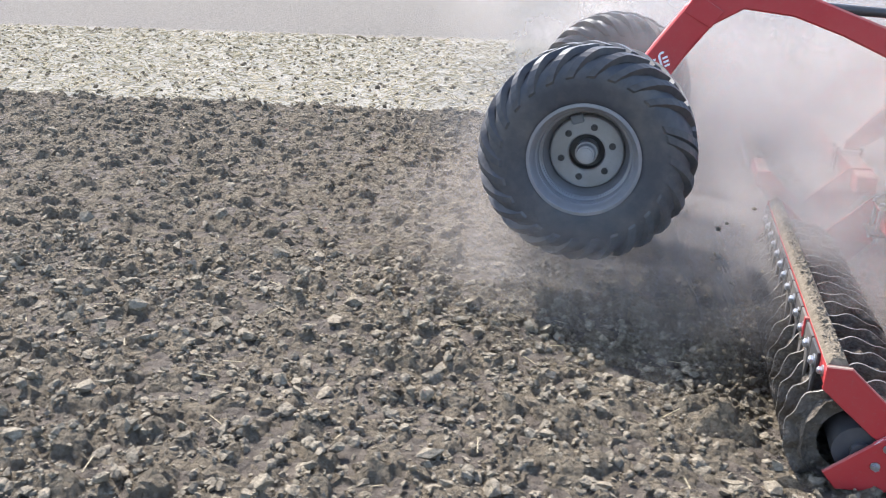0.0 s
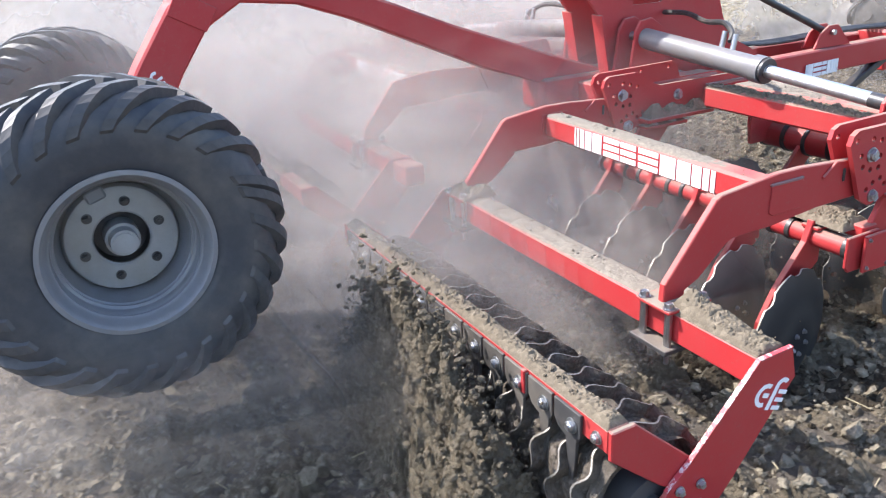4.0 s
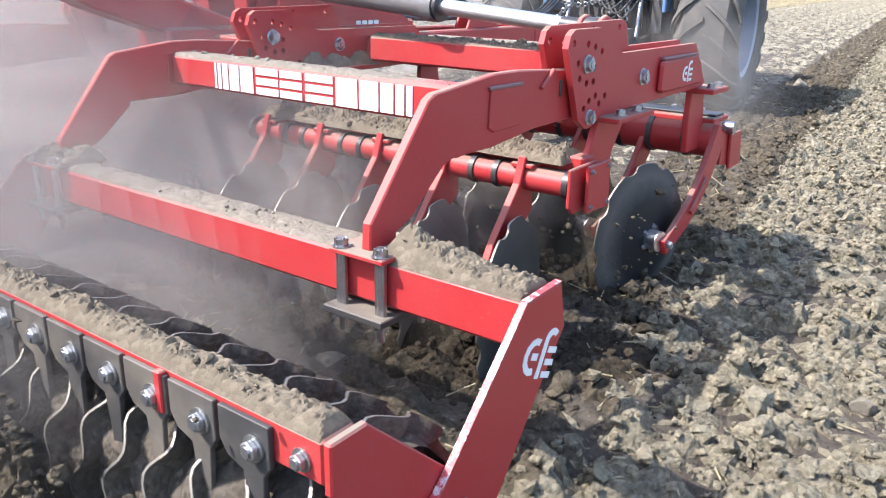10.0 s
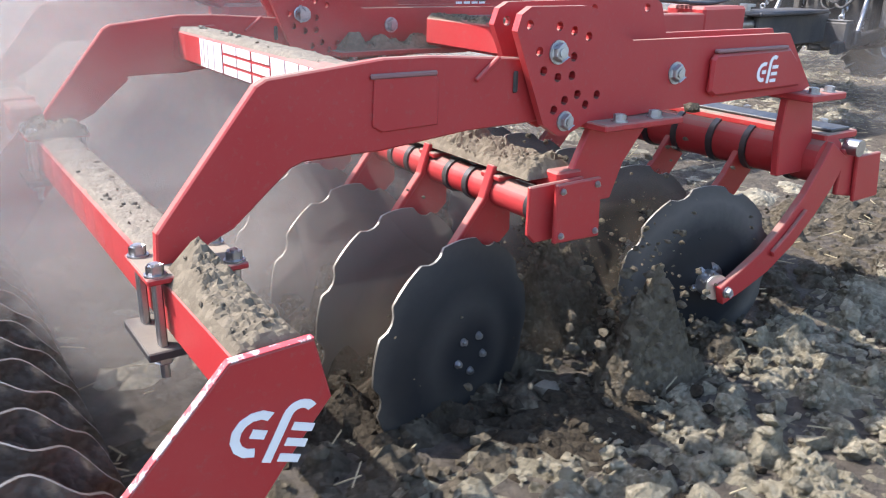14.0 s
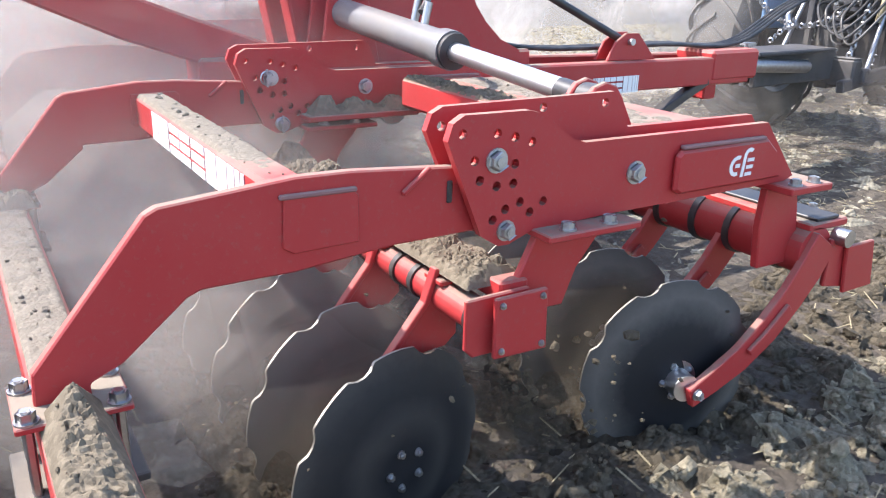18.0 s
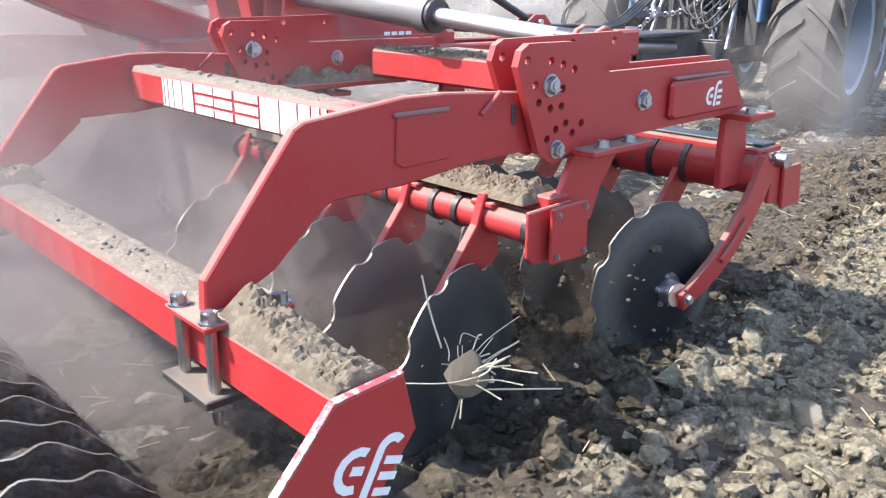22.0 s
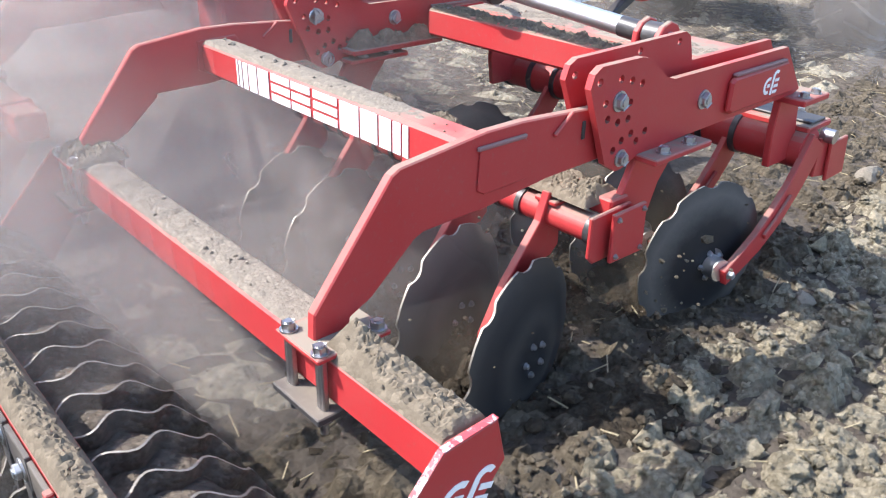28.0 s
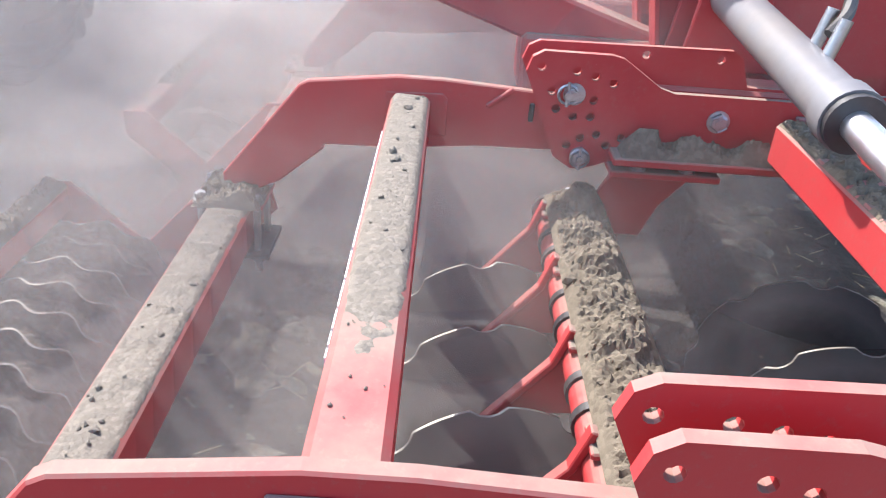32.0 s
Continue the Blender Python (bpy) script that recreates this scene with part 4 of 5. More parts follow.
# ---- ground: one sheet to the horizon, pale unworked stubble beside the worked land
def ground_material():
    m, n, l, b = material("field_ground", 0.95)
    b.inputs["Specular IOR Level"].default_value = 0.1
    tc = n.new("ShaderNodeTexCoord")
    sep = n.new("ShaderNodeSeparateXYZ")
    l.new(tc.outputs["Object"], sep.inputs[0])
    wob = noise_tex(n, l, 0.9, 6, 0.7)
    a = noise_tex(n, l, 7, 9, 0.72)
    f = noise_tex(n, l, 45, 6, 0.75)
    vor = n.new("ShaderNodeTexVoronoi")
    vor.inputs["Scale"].default_value = 16
    l.new(tc.outputs["Object"], vor.inputs["Vector"])
    x = math_node(n, l, "ADD", sep.outputs["X"], math_node(n, l, "MULTIPLY", wob.outputs["Fac"], 0.9))
    k = ramp(n, l, a.outputs["Fac"], [(0.3, (0, 0, 0)), (0.7, (1, 1, 1))]).outputs["Color"]
    soil = mixc(n, l, k, (0.075, 0.062, 0.050), (0.165, 0.142, 0.114))
    pale = mixc(n, l, ramp(n, l, f.outputs["Fac"], [(0.40, (0, 0, 0)), (0.62, (1, 1, 1))]).outputs["Color"], (0.17, 0.153, 0.115), (0.37, 0.34, 0.275))
    pale = mixc(n, l, ramp(n, l, a.outputs["Fac"], [(0.42, (0, 0, 0)), (0.62, (0.75, 0.75, 0.75))]).outputs["Color"], pale, (0.33, 0.315, 0.262))

    def band(lo, hi):
        r = n.new("ShaderNodeMapRange")
        r.inputs[1].default_value, r.inputs[2].default_value = lo, hi
        l.new(x, r.inputs[0])
        return r.outputs[0]
    inside = math_node(n, l, "MULTIPLY", band(-6.15, -6.45), band(-14.3, -13.6))
    far = mixc(n, l, band(-13.6, -14.3), soil, mixc(n, l, k, (0.12, 0.108, 0.09), (0.19, 0.172, 0.145)))
    col = mixc(n, l, inside, far, pale)
    l.new(col, b.inputs["Base Color"])
    h = math_node(n, l, "ADD", a.outputs["Fac"], math_node(n, l, "MULTIPLY", vor.outputs["Distance"], -0.9))
    h = math_node(n, l, "ADD", h, math_node(n, l, "MULTIPLY", f.outputs["Fac"], 0.5))
    bump(n, l, h, b, 1.0, 0.05)
    return m


g = bmesh.new()
bmesh.ops.create_grid(g, x_segments=40, y_segments=40, size=700)
ground = tagged(part("ground", g, ground_material()), "bare tilled soil with a pale stubble strip", "ground", kind="structure")
ground.rotation_euler.z = HEADING
SPIN = Matrix.Rotation(HEADING, 4, "Z")

rng = np.random.default_rng(7)
CUBE = np.array([(x, y, z) for x in (-1, 1) for y in (-1, 1) for z in (-1, 1)], float)
CUBE_F = np.array([(0, 1, 3, 2), (4, 6, 7, 5), (0, 4, 5, 1), (2, 3, 7, 6), (0, 2, 6, 4), (1, 5, 7, 3)])


GOLD = (1 + 5 ** 0.5) / 2
ICO = np.array([(-1, GOLD, 0), (1, GOLD, 0), (-1, -GOLD, 0), (1, -GOLD, 0), (0, -1, GOLD), (0, 1, GOLD), (0, -1, -GOLD), (0, 1, -GOLD), (GOLD, 0, -1), (GOLD, 0, 1), (-GOLD, 0, -1), (-GOLD, 0, 1)]) / math.hypot(1, GOLD)
ICO_F = np.array([(0, 11, 5), (0, 5, 1), (0, 1, 7), (0, 7, 10), (0, 10, 11), (1, 5, 9), (5, 11, 4), (11, 10, 2), (10, 7, 6), (7, 1, 8), (3, 9, 4), (3, 4, 2), (3, 2, 6), (3, 6, 8), (3, 8, 9), (4, 9, 5), (2, 4, 11), (6, 2, 10), (8, 6, 7), (9, 8, 1)])


def place_lumps(v, centres, sizes, flat, faces):
    n = len(sizes)
    q = rng.normal(size=(n, 4))
    q /= np.linalg.norm(q, axis=1)[:, None]
    w, x, y, z = q.T
    rot = np.stack([np.stack([1 - 2 * (y * y + z * z), 2 * (x * y - z * w), 2 * (x * z + y * w)], -1),
                    np.stack([2 * (x * y + z * w), 1 - 2 * (x * x + z * z), 2 * (y * z - x * w)], -1),
                    np.stack([2 * (x * z - y * w), 2 * (y * z + x * w), 1 - 2 * (x * x + y * y)], -1)], -2)
    v = np.einsum("nij,nkj->nki", rot, v) * sizes[:, None, None] * np.array((1, 1, flat)) + centres[:, None]
    f = faces[None] + 12 * np.arange(n)[:, None, None]
    return v.reshape(-1, 3), f.reshape(-1, 3)


def clod_cloud(centres, sizes, flat=0.8):
    """Rough lumps of unequal shape, one island each."""
    n = len(sizes)
    v = np.repeat(ICO[None], n, 0) * rng.uniform(0.62, 1.12, (n, 12, 1))
    v = v * rng.uniform(0.7, 1.3, (n, 1, 3))
    return place_lumps(v, centres, sizes, flat, ICO_F)


def block_cloud(centres, sizes, flat=0.8):
    """Broken lumps with uneven fracture faces, one island each."""
    n = len(sizes)
    v = np.repeat(ICO[None] * 1.05, n, 0) * rng.uniform(0.55, 1.15, (n, 12, 1)) * rng.uniform(0.6, 1.35, (n, 1, 3)) + rng.normal(0, 0.10, (n, 12, 3))
    d = rng.normal(size=(n, 1, 3))
    d /= np.linalg.norm(d, axis=2, keepdims=True)
    v -= d * np.clip((v * d).sum(2, keepdims=True) - 0.35, 0, None)
    return place_lumps(v, centres, sizes, flat, ICO_F)


def grit_cloud(centres, sizes):
    """Crumbs too small for more than a few faces."""
    n = len(sizes)
    v = np.repeat(CUBE[None] * 0.7, n, 0) * rng.uniform(0.6, 1.3, (n, 8, 1)) + rng.normal(0, 0.14, (n, 8, 3))
    v = v * sizes[:, None, None] + centres[:, None]
    return v.reshape(-1, 3), (CUBE_F[None] + 8 * np.arange(n)[:, None, None]).reshape(-1, 4)


def lumpy(x0, x1, y0, y1, step, lumps, base=0.0, blocky=False):
    """A height field of overlapping rounded lumps (x, y, r, h)."""
    nx, ny = int(round((x1 - x0) / step)) + 1, int(round((y1 - y0) / step)) + 1
    xs, ys = np.linspace(x0, x1, nx), np.linspace(y0, y1, ny)
    h = np.full((nx, ny), base)
    for x, y, r, k in lumps:
        i0, i1 = np.searchsorted(xs, (x - r, x + r))
        j0, j1 = np.searchsorted(ys, (y - r, y + r))
        if i1 <= i0 or j1 <= j0:
            continue
        d = ((xs[i0:i1, None] - x) ** 2 + (ys[None, j0:j1] - y) ** 2) / r ** 2
        lump = k * (np.clip(2.4 * (1 - np.sqrt(d)), 0, 1) if blocky else np.sqrt(np.clip(1 - d, 0, 1)) ** 1.3)
        if blocky:
            a, b = rng.normal(0, 0.30, 2)
            lump = np.where(lump > 0, lump + (a * (xs[i0:i1, None] - x) + b * (ys[None, j0:j1] - y)), 0)
        h[i0:i1, j0:j1] = np.maximum(h[i0:i1, j0:j1], base + lump)
    return xs, ys, h


def grid_mesh(xs, ys, h):
    nx, ny = h.shape
    v = np.stack([np.repeat(xs, ny), np.tile(ys, nx), h.ravel()], 1)
    i = (np.arange(nx - 1)[:, None] * ny + np.arange(ny - 1)[None]).ravel()
    return v, np.stack([i, i + ny, i + ny + 1, i + 1], 1)


def raw(name, pieces, mats):
    """One mesh out of (vertices, faces, material) blocks; faces are triangles or quads."""
    vs, loops, totals, ms, off = [], [], [], [], 0
    for v, f, m in pieces:
        vs.append(v)
        loops.append((f + off).ravel())
        totals.append(np.full(len(f), f.shape[1]))
        ms.append(np.broadcast_to(m, len(f)))
        off += len(v)
    vs, loops, totals, ms = (np.concatenate(a) for a in (vs, loops, totals, ms))
    me = bpy.data.meshes.new(name)
    me.vertices.add(len(vs))
    me.vertices.foreach_set("co", vs.astype(np.float32).ravel())
    me.loops.add(len(loops))
    me.loops.foreach_set("vertex_index", loops.astype(np.int32))
    me.polygons.add(len(totals))
    me.polygons.foreach_set("loop_start", np.r_[0, np.cumsum(totals)[:-1]].astype(np.int32))
    me.polygons.foreach_set("loop_total", totals.astype(np.int32))
    me.polygons.foreach_set("material_index", ms.astype(np.int32))
    for m in mats:
        me.materials.append(m)
    me.update(calc_edges=True)
    me.validate()
    me.polygons.foreach_set("use_smooth", [False] * len(me.polygons))
    return me


def straws(n, x0, x1, y0, y1, z0, z1, length=(0.03, 0.11), w=0.0017):
    c = np.stack([rng.uniform(x0, x1, n), rng.uniform(y0, y1, n), rng.uniform(z0, z1, n)], 1)
    a = rng.uniform(0, math.tau, n)
    t = rng.normal(0, 0.25, n)
    ln = rng.uniform(*length, n)
    d = np.stack([np.cos(a) * np.cos(t), np.sin(a) * np.cos(t), np.sin(t)], 1)
    side = np.stack([-np.sin(a), np.cos(a), np.zeros(n)], 1)
    up = np.cross(d, side)
    k = CUBE
    v = c[:, None] + k[None, :, :1] * (d * ln[:, None] / 2)[:, None] + k[None, :, 1:2] * (side * w)[:, None] + k[None, :, 2:] * (up * w)[:, None]
    return v.reshape(-1, 3), (CUBE_F[None] + 8 * np.arange(n)[:, None, None]).reshape(-1, 4)


TILE = 6.0


def soil_tile(x0, x1, step, n_lumps, n_clods, n_straw, near, soil=None, lumps_mat=None, left=0.05, dark_edge=None):
    """Six metres of broken soil: a height field of blocky lumps, loose clods and straw on it; near is the share of
    clods beside the harrow, the last number the edge of the soil coloured darker for the harrow's shade.
    """
    ls = [(rng.uniform(x0 - 0.1, x1 + 0.1), rng.uniform(-0.1, TILE + 0.1), r, r * rng.uniform(0.35, 1.0)) for r in rng.gamma(2.2, 0.014, n_lumps).clip(0.03, 0.10)]
    xs, ys, h = lumpy(x0, x1, 0.0, TILE, step, ls, -0.02, True)
    h += 0.006 * rng.normal(size=h.shape)
    h[:, -1] = h[:, 0]
    h[0], h[-1] = -0.03, -0.03
    v, f = grid_mesh(xs, ys, h)
    v[:, :2] += rng.normal(0, step * 0.22, (len(v), 2)) * ((v[:, 1] > 0.01) & (v[:, 1] < TILE - 0.01))[:, None]
    px = np.where(rng.random(n_clods) < near, rng.uniform(min(left, x1 - 1.0), min(1.9, x1), n_clods), rng.uniform(x0, x1, n_clods))
    py = rng.uniform(0, TILE, n_clods)
    pz = h[np.searchsorted(xs, px).clip(0, len(xs) - 1), np.searchsorted(ys, py).clip(0, len(ys) - 1)]
    size = rng.gamma(1.5, 0.0078, n_clods).clip(0.006, 0.050)
    spot, small = np.stack([px, py, pz + size * 0.35], 1), size < 0.013
    cv, cf = block_cloud(spot[~small], size[~small], 0.85)
    gv, gf = grit_cloud(spot[small], size[small])
    sv, sf = straws(n_straw, x0 + 0.1, x1 - 0.1, 0, TILE, 0.0, 0.05)
    pieces = [(v, f, 0), (cv, cf, 2), (gv, gf, 2), (sv, sf, 1)]
    if dark_edge is not None:
        wander = dark_edge + 0.07 * np.sin(v[f[:, 0], 1] * 3.1) + 0.05 * np.sin(v[f[:, 0], 1] * 9.4) + rng.normal(0, 0.05, len(f))
        pieces = [(v, f, np.where(v[f[:, 0], 0] < wander, 3, 0)), (cv, cf, np.where(cv[cf[:, 0], 0] < dark_edge, 3, 2)), (gv, gf, np.where(gv[gf[:, 0], 0] < dark_edge, 3, 2)), (sv, sf, 1)]
    return raw("clods", pieces, [soil or CLOD, STRAW, lumps_mat or DRY_CLOD, SHADED_STRIP])


def lay(me, k):
    tagged(new("clods", me), "dry broken clods of tilled soil with bits of straw", "soil", "worked soil", "stuff").matrix_basis = SPIN @ Matrix.Translation((0, -11.0 + k * TILE, 0))


WIDE_ME = soil_tile(-6.85, 2.6, 0.033, 28000, 20000, 420, 0.78, None, None, -1.9)
NEAR_ME = soil_tile(-0.6, 2.6, 0.030, 9000, 9000, 420, 0.9, STRAWY, STRAWY, 0.05, 0.22)
FAR_ME = soil_tile(-6.85, -0.6, 0.08, 3000, 3000, 1500, 0.0, UNWORKED, UNWORKED)
for k in range(25):
    if k < 8:
        lay(WIDE_ME, k)
    else:
        lay(NEAR_ME, k)
        lay(FAR_ME, k)


def big_clod(seed):
    """A broken lump of earth with flat fracture faces."""
    bm = bmesh.new()
    bmesh.ops.create_icosphere(bm, subdivisions=2, radius=1.0)
    r = random.Random(seed)
    for _ in range(9):
        d = Vector((r.gauss(0, 1), r.gauss(0, 1), r.gauss(0, 1))).normalized()
        c = r.uniform(0.45, 0.8)
        for v in bm.verts:
            k = v.co.dot(d) - c
            if k > 0:
                v.co -= d * k
    for v in bm.verts:
        v.co += v.co.normalized() * 0.10 * noise.noise(v.co * 2.5 + Vector((seed, 0, 0)))
        v.co.z *= 0.75
    me = bpy.data.meshes.new("clod")
    bm.to_mesh(me)
    bm.free()
    me.polygons.foreach_set("use_smooth", [False] * len(me.polygons))
    me.materials.append(CLOD_PALE)
    return me


CLOD_PALE = earth("pale_clod", (0.13, 0.11, 0.085), (0.27, 0.24, 0.19), 20, 0.6, 0.01)
CLOD_SHAPES = [big_clod(k) for k in range(8)]
for k in range(280):
    x, y = (rng.uniform(0.5, 2.2) if k % 3 else rng.uniform(-4.3, 0.4)), rng.uniform(-7, 128)
    r = float(rng.gamma(4, 0.010)) + 0.018
    o = tagged(new("clod", CLOD_SHAPES[k % 8]), "large pale dry clod lying on tilled soil", "clod", "large clods")
    o.matrix_basis = SPIN @ Matrix.LocRotScale((x, y, r * 0.38), Euler((rng.uniform(-0.4, 0.4), rng.uniform(-0.4, 0.4), rng.uniform(0, 6.28))), (r, r * rng.uniform(0.7, 1.1), r))
pv, pf = straws(4200, -14.2, -6.75, 0, TILE, 0.005, 0.05, (0.06, 0.2), 0.004)
qv, qf = clod_cloud(np.stack([rng.uniform(-14.2, -6.7, 1400), rng.uniform(0, TILE, 1400), np.full(1400, 0.012)], 1), rng.gamma(2.0, 0.010, 1400).clip(0.008, 0.05))
STUBBLE_ME = raw("stubble", [(pv, pf, 0), (qv, qf, 1)], [STRAW, CLOD])
for k in range(26):
    tagged(new("stubble", STUBBLE_ME), "pale straw stubble lying on unworked soil", "stubble", "unworked strip", "stuff").matrix_basis = SPIN @ Matrix.Translation((0, -16.0 + k * TILE, 0))


# ---- loose soil lying on the beams
def soil_strip(name, label, x0, x1, y0, y1, z, height, count, heaps=(), cover=1.0, bare=None):
    """Loose soil lying on a beam; layers under 2 cm are smooth dust, thicker ones crumbly."""
    thin = height < 0.02
    ls = []
    for _ in range(count):
        r = rng.gamma(3.0, 0.009) + 0.008 if thin else rng.gamma(2.0, 0.0065) + 0.006
        y = rng.uniform(y0 + 0.008, y1 - 0.008)
        edge = min(y - y0, y1 - y) / (y1 - y0) * 2
        x = x0 + (x1 - x0) * rng.random()
        if thin and rng.random() > cover * (0.55 + 0.45 * math.sin(x * 9 + y * 20) ** 2):
            continue
        ls.append((x, y, min(r, 0.05), height * rng.uniform(0.25, 1.0) * (0.35 + 0.65 * edge)))
    for hx, hy, hr, hk in heaps:
        ls.append((hx, hy, hr, hk))
        for _ in range(int(520 * hr / 0.1)):
            a, d = rng.uniform(0, math.tau), hr * math.sqrt(rng.random())
            ls.append((hx + d * math.cos(a), hy + d * math.sin(a), rng.uniform(0.006, 0.018), hk * math.sqrt(max(0, 1 - (d / hr) ** 2)) ** 1.3 + rng.uniform(0.004, 0.014)))
    xs, ys, h = lumpy(x0, x1, y0, y1, 0.008 if thin else 0.006, ls, 0.0012 if thin and cover >= 1 else -0.004, not thin)
    h += np.where(h > -0.003, rng.normal(0, 0.0005 if thin else 0.0026, h.shape), 0)
    rim = np.minimum(np.minimum(xs - x0, x1 - xs)[:, None], np.minimum(ys - y0, y1 - ys)[None])
    h = np.where(rim < 0.001, -0.006, np.minimum(h, -0.004 + 1.6 * rim))
    if bare is not None:
        gone = np.clip((xs - bare) / (x1 - bare), 0, 1)[:, None]
        blot = np.array([[noise.noise(Vector((x * 9, y * 16, 3.0))) + 0.5 * noise.noise(Vector((x * 40, y * 40, 7.0))) for y in ys] for x in xs])
        h = h - 0.016 * np.clip(gone * 1.3 + 0.35 * blot * (gone > 0), 0, 1)
    v, f = grid_mesh(xs, ys, h + z)
    n = max(6, int(abs(x1 - x0) * (26 if thin else 60) * cover))
    c = np.stack([rng.uniform(x0 + 0.02, x1 - 0.02, n), rng.uniform(y0 + 0.01, y1 - 0.01, n), np.zeros(n)], 1)
    c[:, 2] = z + h[np.searchsorted(xs, c[:, 0]).clip(0, len(xs) - 1), np.searchsorted(ys, c[:, 1]).clip(0, len(ys) - 1)].clip(0) + 0.002
    cv, cf = clod_cloud(c, rng.gamma(1.6, 0.003, n).clip(0.002, 0.016))
    me = raw(name, [(v, f, 0), (cv, cf, 0)], [DUST_LAYER if thin else SOIL])
    me.polygons.foreach_set("use_smooth", np.r_[np.full(len(f), thin), np.zeros(len(cf), bool)])
    ob = tagged(new(name, me), label, "soil", "soil lying on the harrow", "stuff")
    CARRIED.append(ob)
    return ob


CARRIED = []
soil_strip("soil_layer", "thin dusty soil layer on the roller beam", -1.72, -0.12, -1.03, -0.91, 0.622, 0.016, 900)
soil_strip("soil_heap", "brown soil heap piled beside the cranked arm", -0.02, 0.41, -1.033, -0.907, 0.622, 0.03, 1100, [(0.03, -0.95, 0.085, 0.085), (0.12, -0.97, 0.075, 0.05), (0.22, -0.97, 0.065, 0.03)])
soil_strip("soil_heap", "dusty soil heaped over the far clamp", -1.70, -1.47, -1.07, -0.87, 0.638, 0.025, 500, [(-1.60, -1.0, 0.07, 0.045), (-1.53, -0.93, 0.06, 0.04)])
soil_strip("soil_layer", "thin dusty soil layer on the cross beam, worn off at one end", -1.555, -0.12, -0.50, -0.40, 0.985, 0.012, 520, (), 1.0, -0.60)
soil_strip("soil_layer", "thick crumbly soil on the scraper beam", -1.73, 0.392, -1.631, -1.549, 0.553, 0.034, 4200)
soil_strip("soil_layer", "thick crumbly soil along the disc gang beam", -1.60, -0.05, -0.035, 0.145, 0.690, 0.05, 3200, [(-0.03, 0.08, 0.05, 0.07)] + [(-0.30 - 0.1675 * k, 0.05 + 0.02 * (k % 2), 0.06 + 0.02 * (k % 2), 0.05 + 0.03 * (k % 2)) for k in range(8)])
soil_strip("soil_layer", "crumbly soil on the front beam", -1.44, -0.12, 0.54, 0.65, 1.02, 0.02, 300, (), 0.6)
soil_strip("soil_layer", "dusty soil on the front beam", -1.44, -0.12, 0.765, 0.975, 1.005, 0.014, 350, (), 0.6)
soil_strip("soil_heap", "soil caught on the inner side plate flange", -1.545, -1.445, 0.14, 0.60, 0.886, 0.04, 300, [(-1.50, 0.20, 0.05, 0.09), (-1.50, 0.34, 0.05, 0.05), (-1.49, 0.52, 0.05, 0.05)])
soil_strip("soil_layer", "thick crumbly soil on the scraper beam", 2 * LEFT - 0.33, 2 * LEFT + 1.73, -1.631, -1.549, 0.553, 0.034, 1100)
soil_strip("soil_layer", "thin dusty soil layer on the roller beam", 2 * LEFT - 0.40, 2 * LEFT + 1.72, -1.03, -0.91, 0.622, 0.016, 700)
soil_strip("soil_layer", "thin dusty soil layer on the cross beam", 2 * LEFT + 0.1, 2 * LEFT + 1.60, -0.50, -0.40, 0.985, 0.013, 300, (), 0.8)


# ---- soil thrown up by the discs and the roller, carried along as a standing wave
def soil_wave(name, label, x0, x1, y0, y1, height, count, seed_h, mat=None, lean=0.02, steep=1.5):
    ls = []
    for _ in range(count):
        x, u = rng.uniform(x0, x1), rng.normal(0.5, 0.2)
        y = y0 + (y1 - y0) * min(max(u, 0.02), 0.98)
        k = height * max(0.05, 1 - abs(u - 0.5) * 2.1) * rng.uniform(0.5, 1.15) * (0.7 + 0.3 * math.sin(x * seed_h))
        ls.append((x, y, rng.uniform(0.03, 0.10), k))
    xs, ys, h = lumpy(x0, x1, y0, y1, 0.022, ls, -0.05)
    h += np.where(h > -0.03, rng.normal(0, 0.007 if steep < 2 else 0.022, h.shape), 0)
    rim = np.minimum(np.minimum(xs - x0, x1 - xs)[:, None], np.minimum(ys - y0, y1 - ys)[None])
    h = np.minimum(h, -0.05 + steep * rim)
    v, f = grid_mesh(xs, ys, h)
    n = int((x1 - x0) * (190 if steep < 2 else 1900))
    c = np.stack([rng.uniform(x0, x1, n), rng.normal((y0 + y1) / 2, (y1 - y0) * 0.26, n), np.zeros(n)], 1)
    ii, jj = np.searchsorted(xs, c[:, 0]).clip(0, len(xs) - 1), np.searchsorted(ys, c[:, 1]).clip(0, len(ys) - 1)
    c[:, 2] = h[ii, jj] + rng.exponential(lean, n)
    cv, cf = clod_cloud(c, rng.gamma(2, 0.008, n).clip(0.005, 0.04) if steep < 2 else rng.gamma(1.4, 0.0055, n).clip(0.003, 0.026))
    me = raw(name, [(v, f, 0), (cv, cf, 0)], [mat or CLOD])
    ob = tagged(new(name, me), label, "soil", "moving soil", "stuff")
    CARRIED.append(ob)
    return ob


# the ridges at the discs carry the harrow's shade in their dark colour
soil_wave("soil_wave", "ridge of soil turned over by the rear discs", 2 * LEFT + 0.1, 0.02, -0.75, 0.10, 0.30, 1500, 25, SHADED_SOIL)
soil_wave("soil_wave", "ridge of soil turned over by the front discs", 2 * LEFT + 0.1, 0.0, 0.35, 1.15, 0.28, 1400, 23, SHADED_SOIL)
soil_wave("soil_wave", "loose soil spilling behind the ring roller", 2 * LEFT + 0.1, 0.22, -2.15, -1.72, 0.20, 900, 9)
soil_wave("soil_wave", "soil turned over between the end discs, darkened for shade", -0.30, 0.60, -0.85, 0.95, 0.09, 1300, 11, SHADED_SOIL)
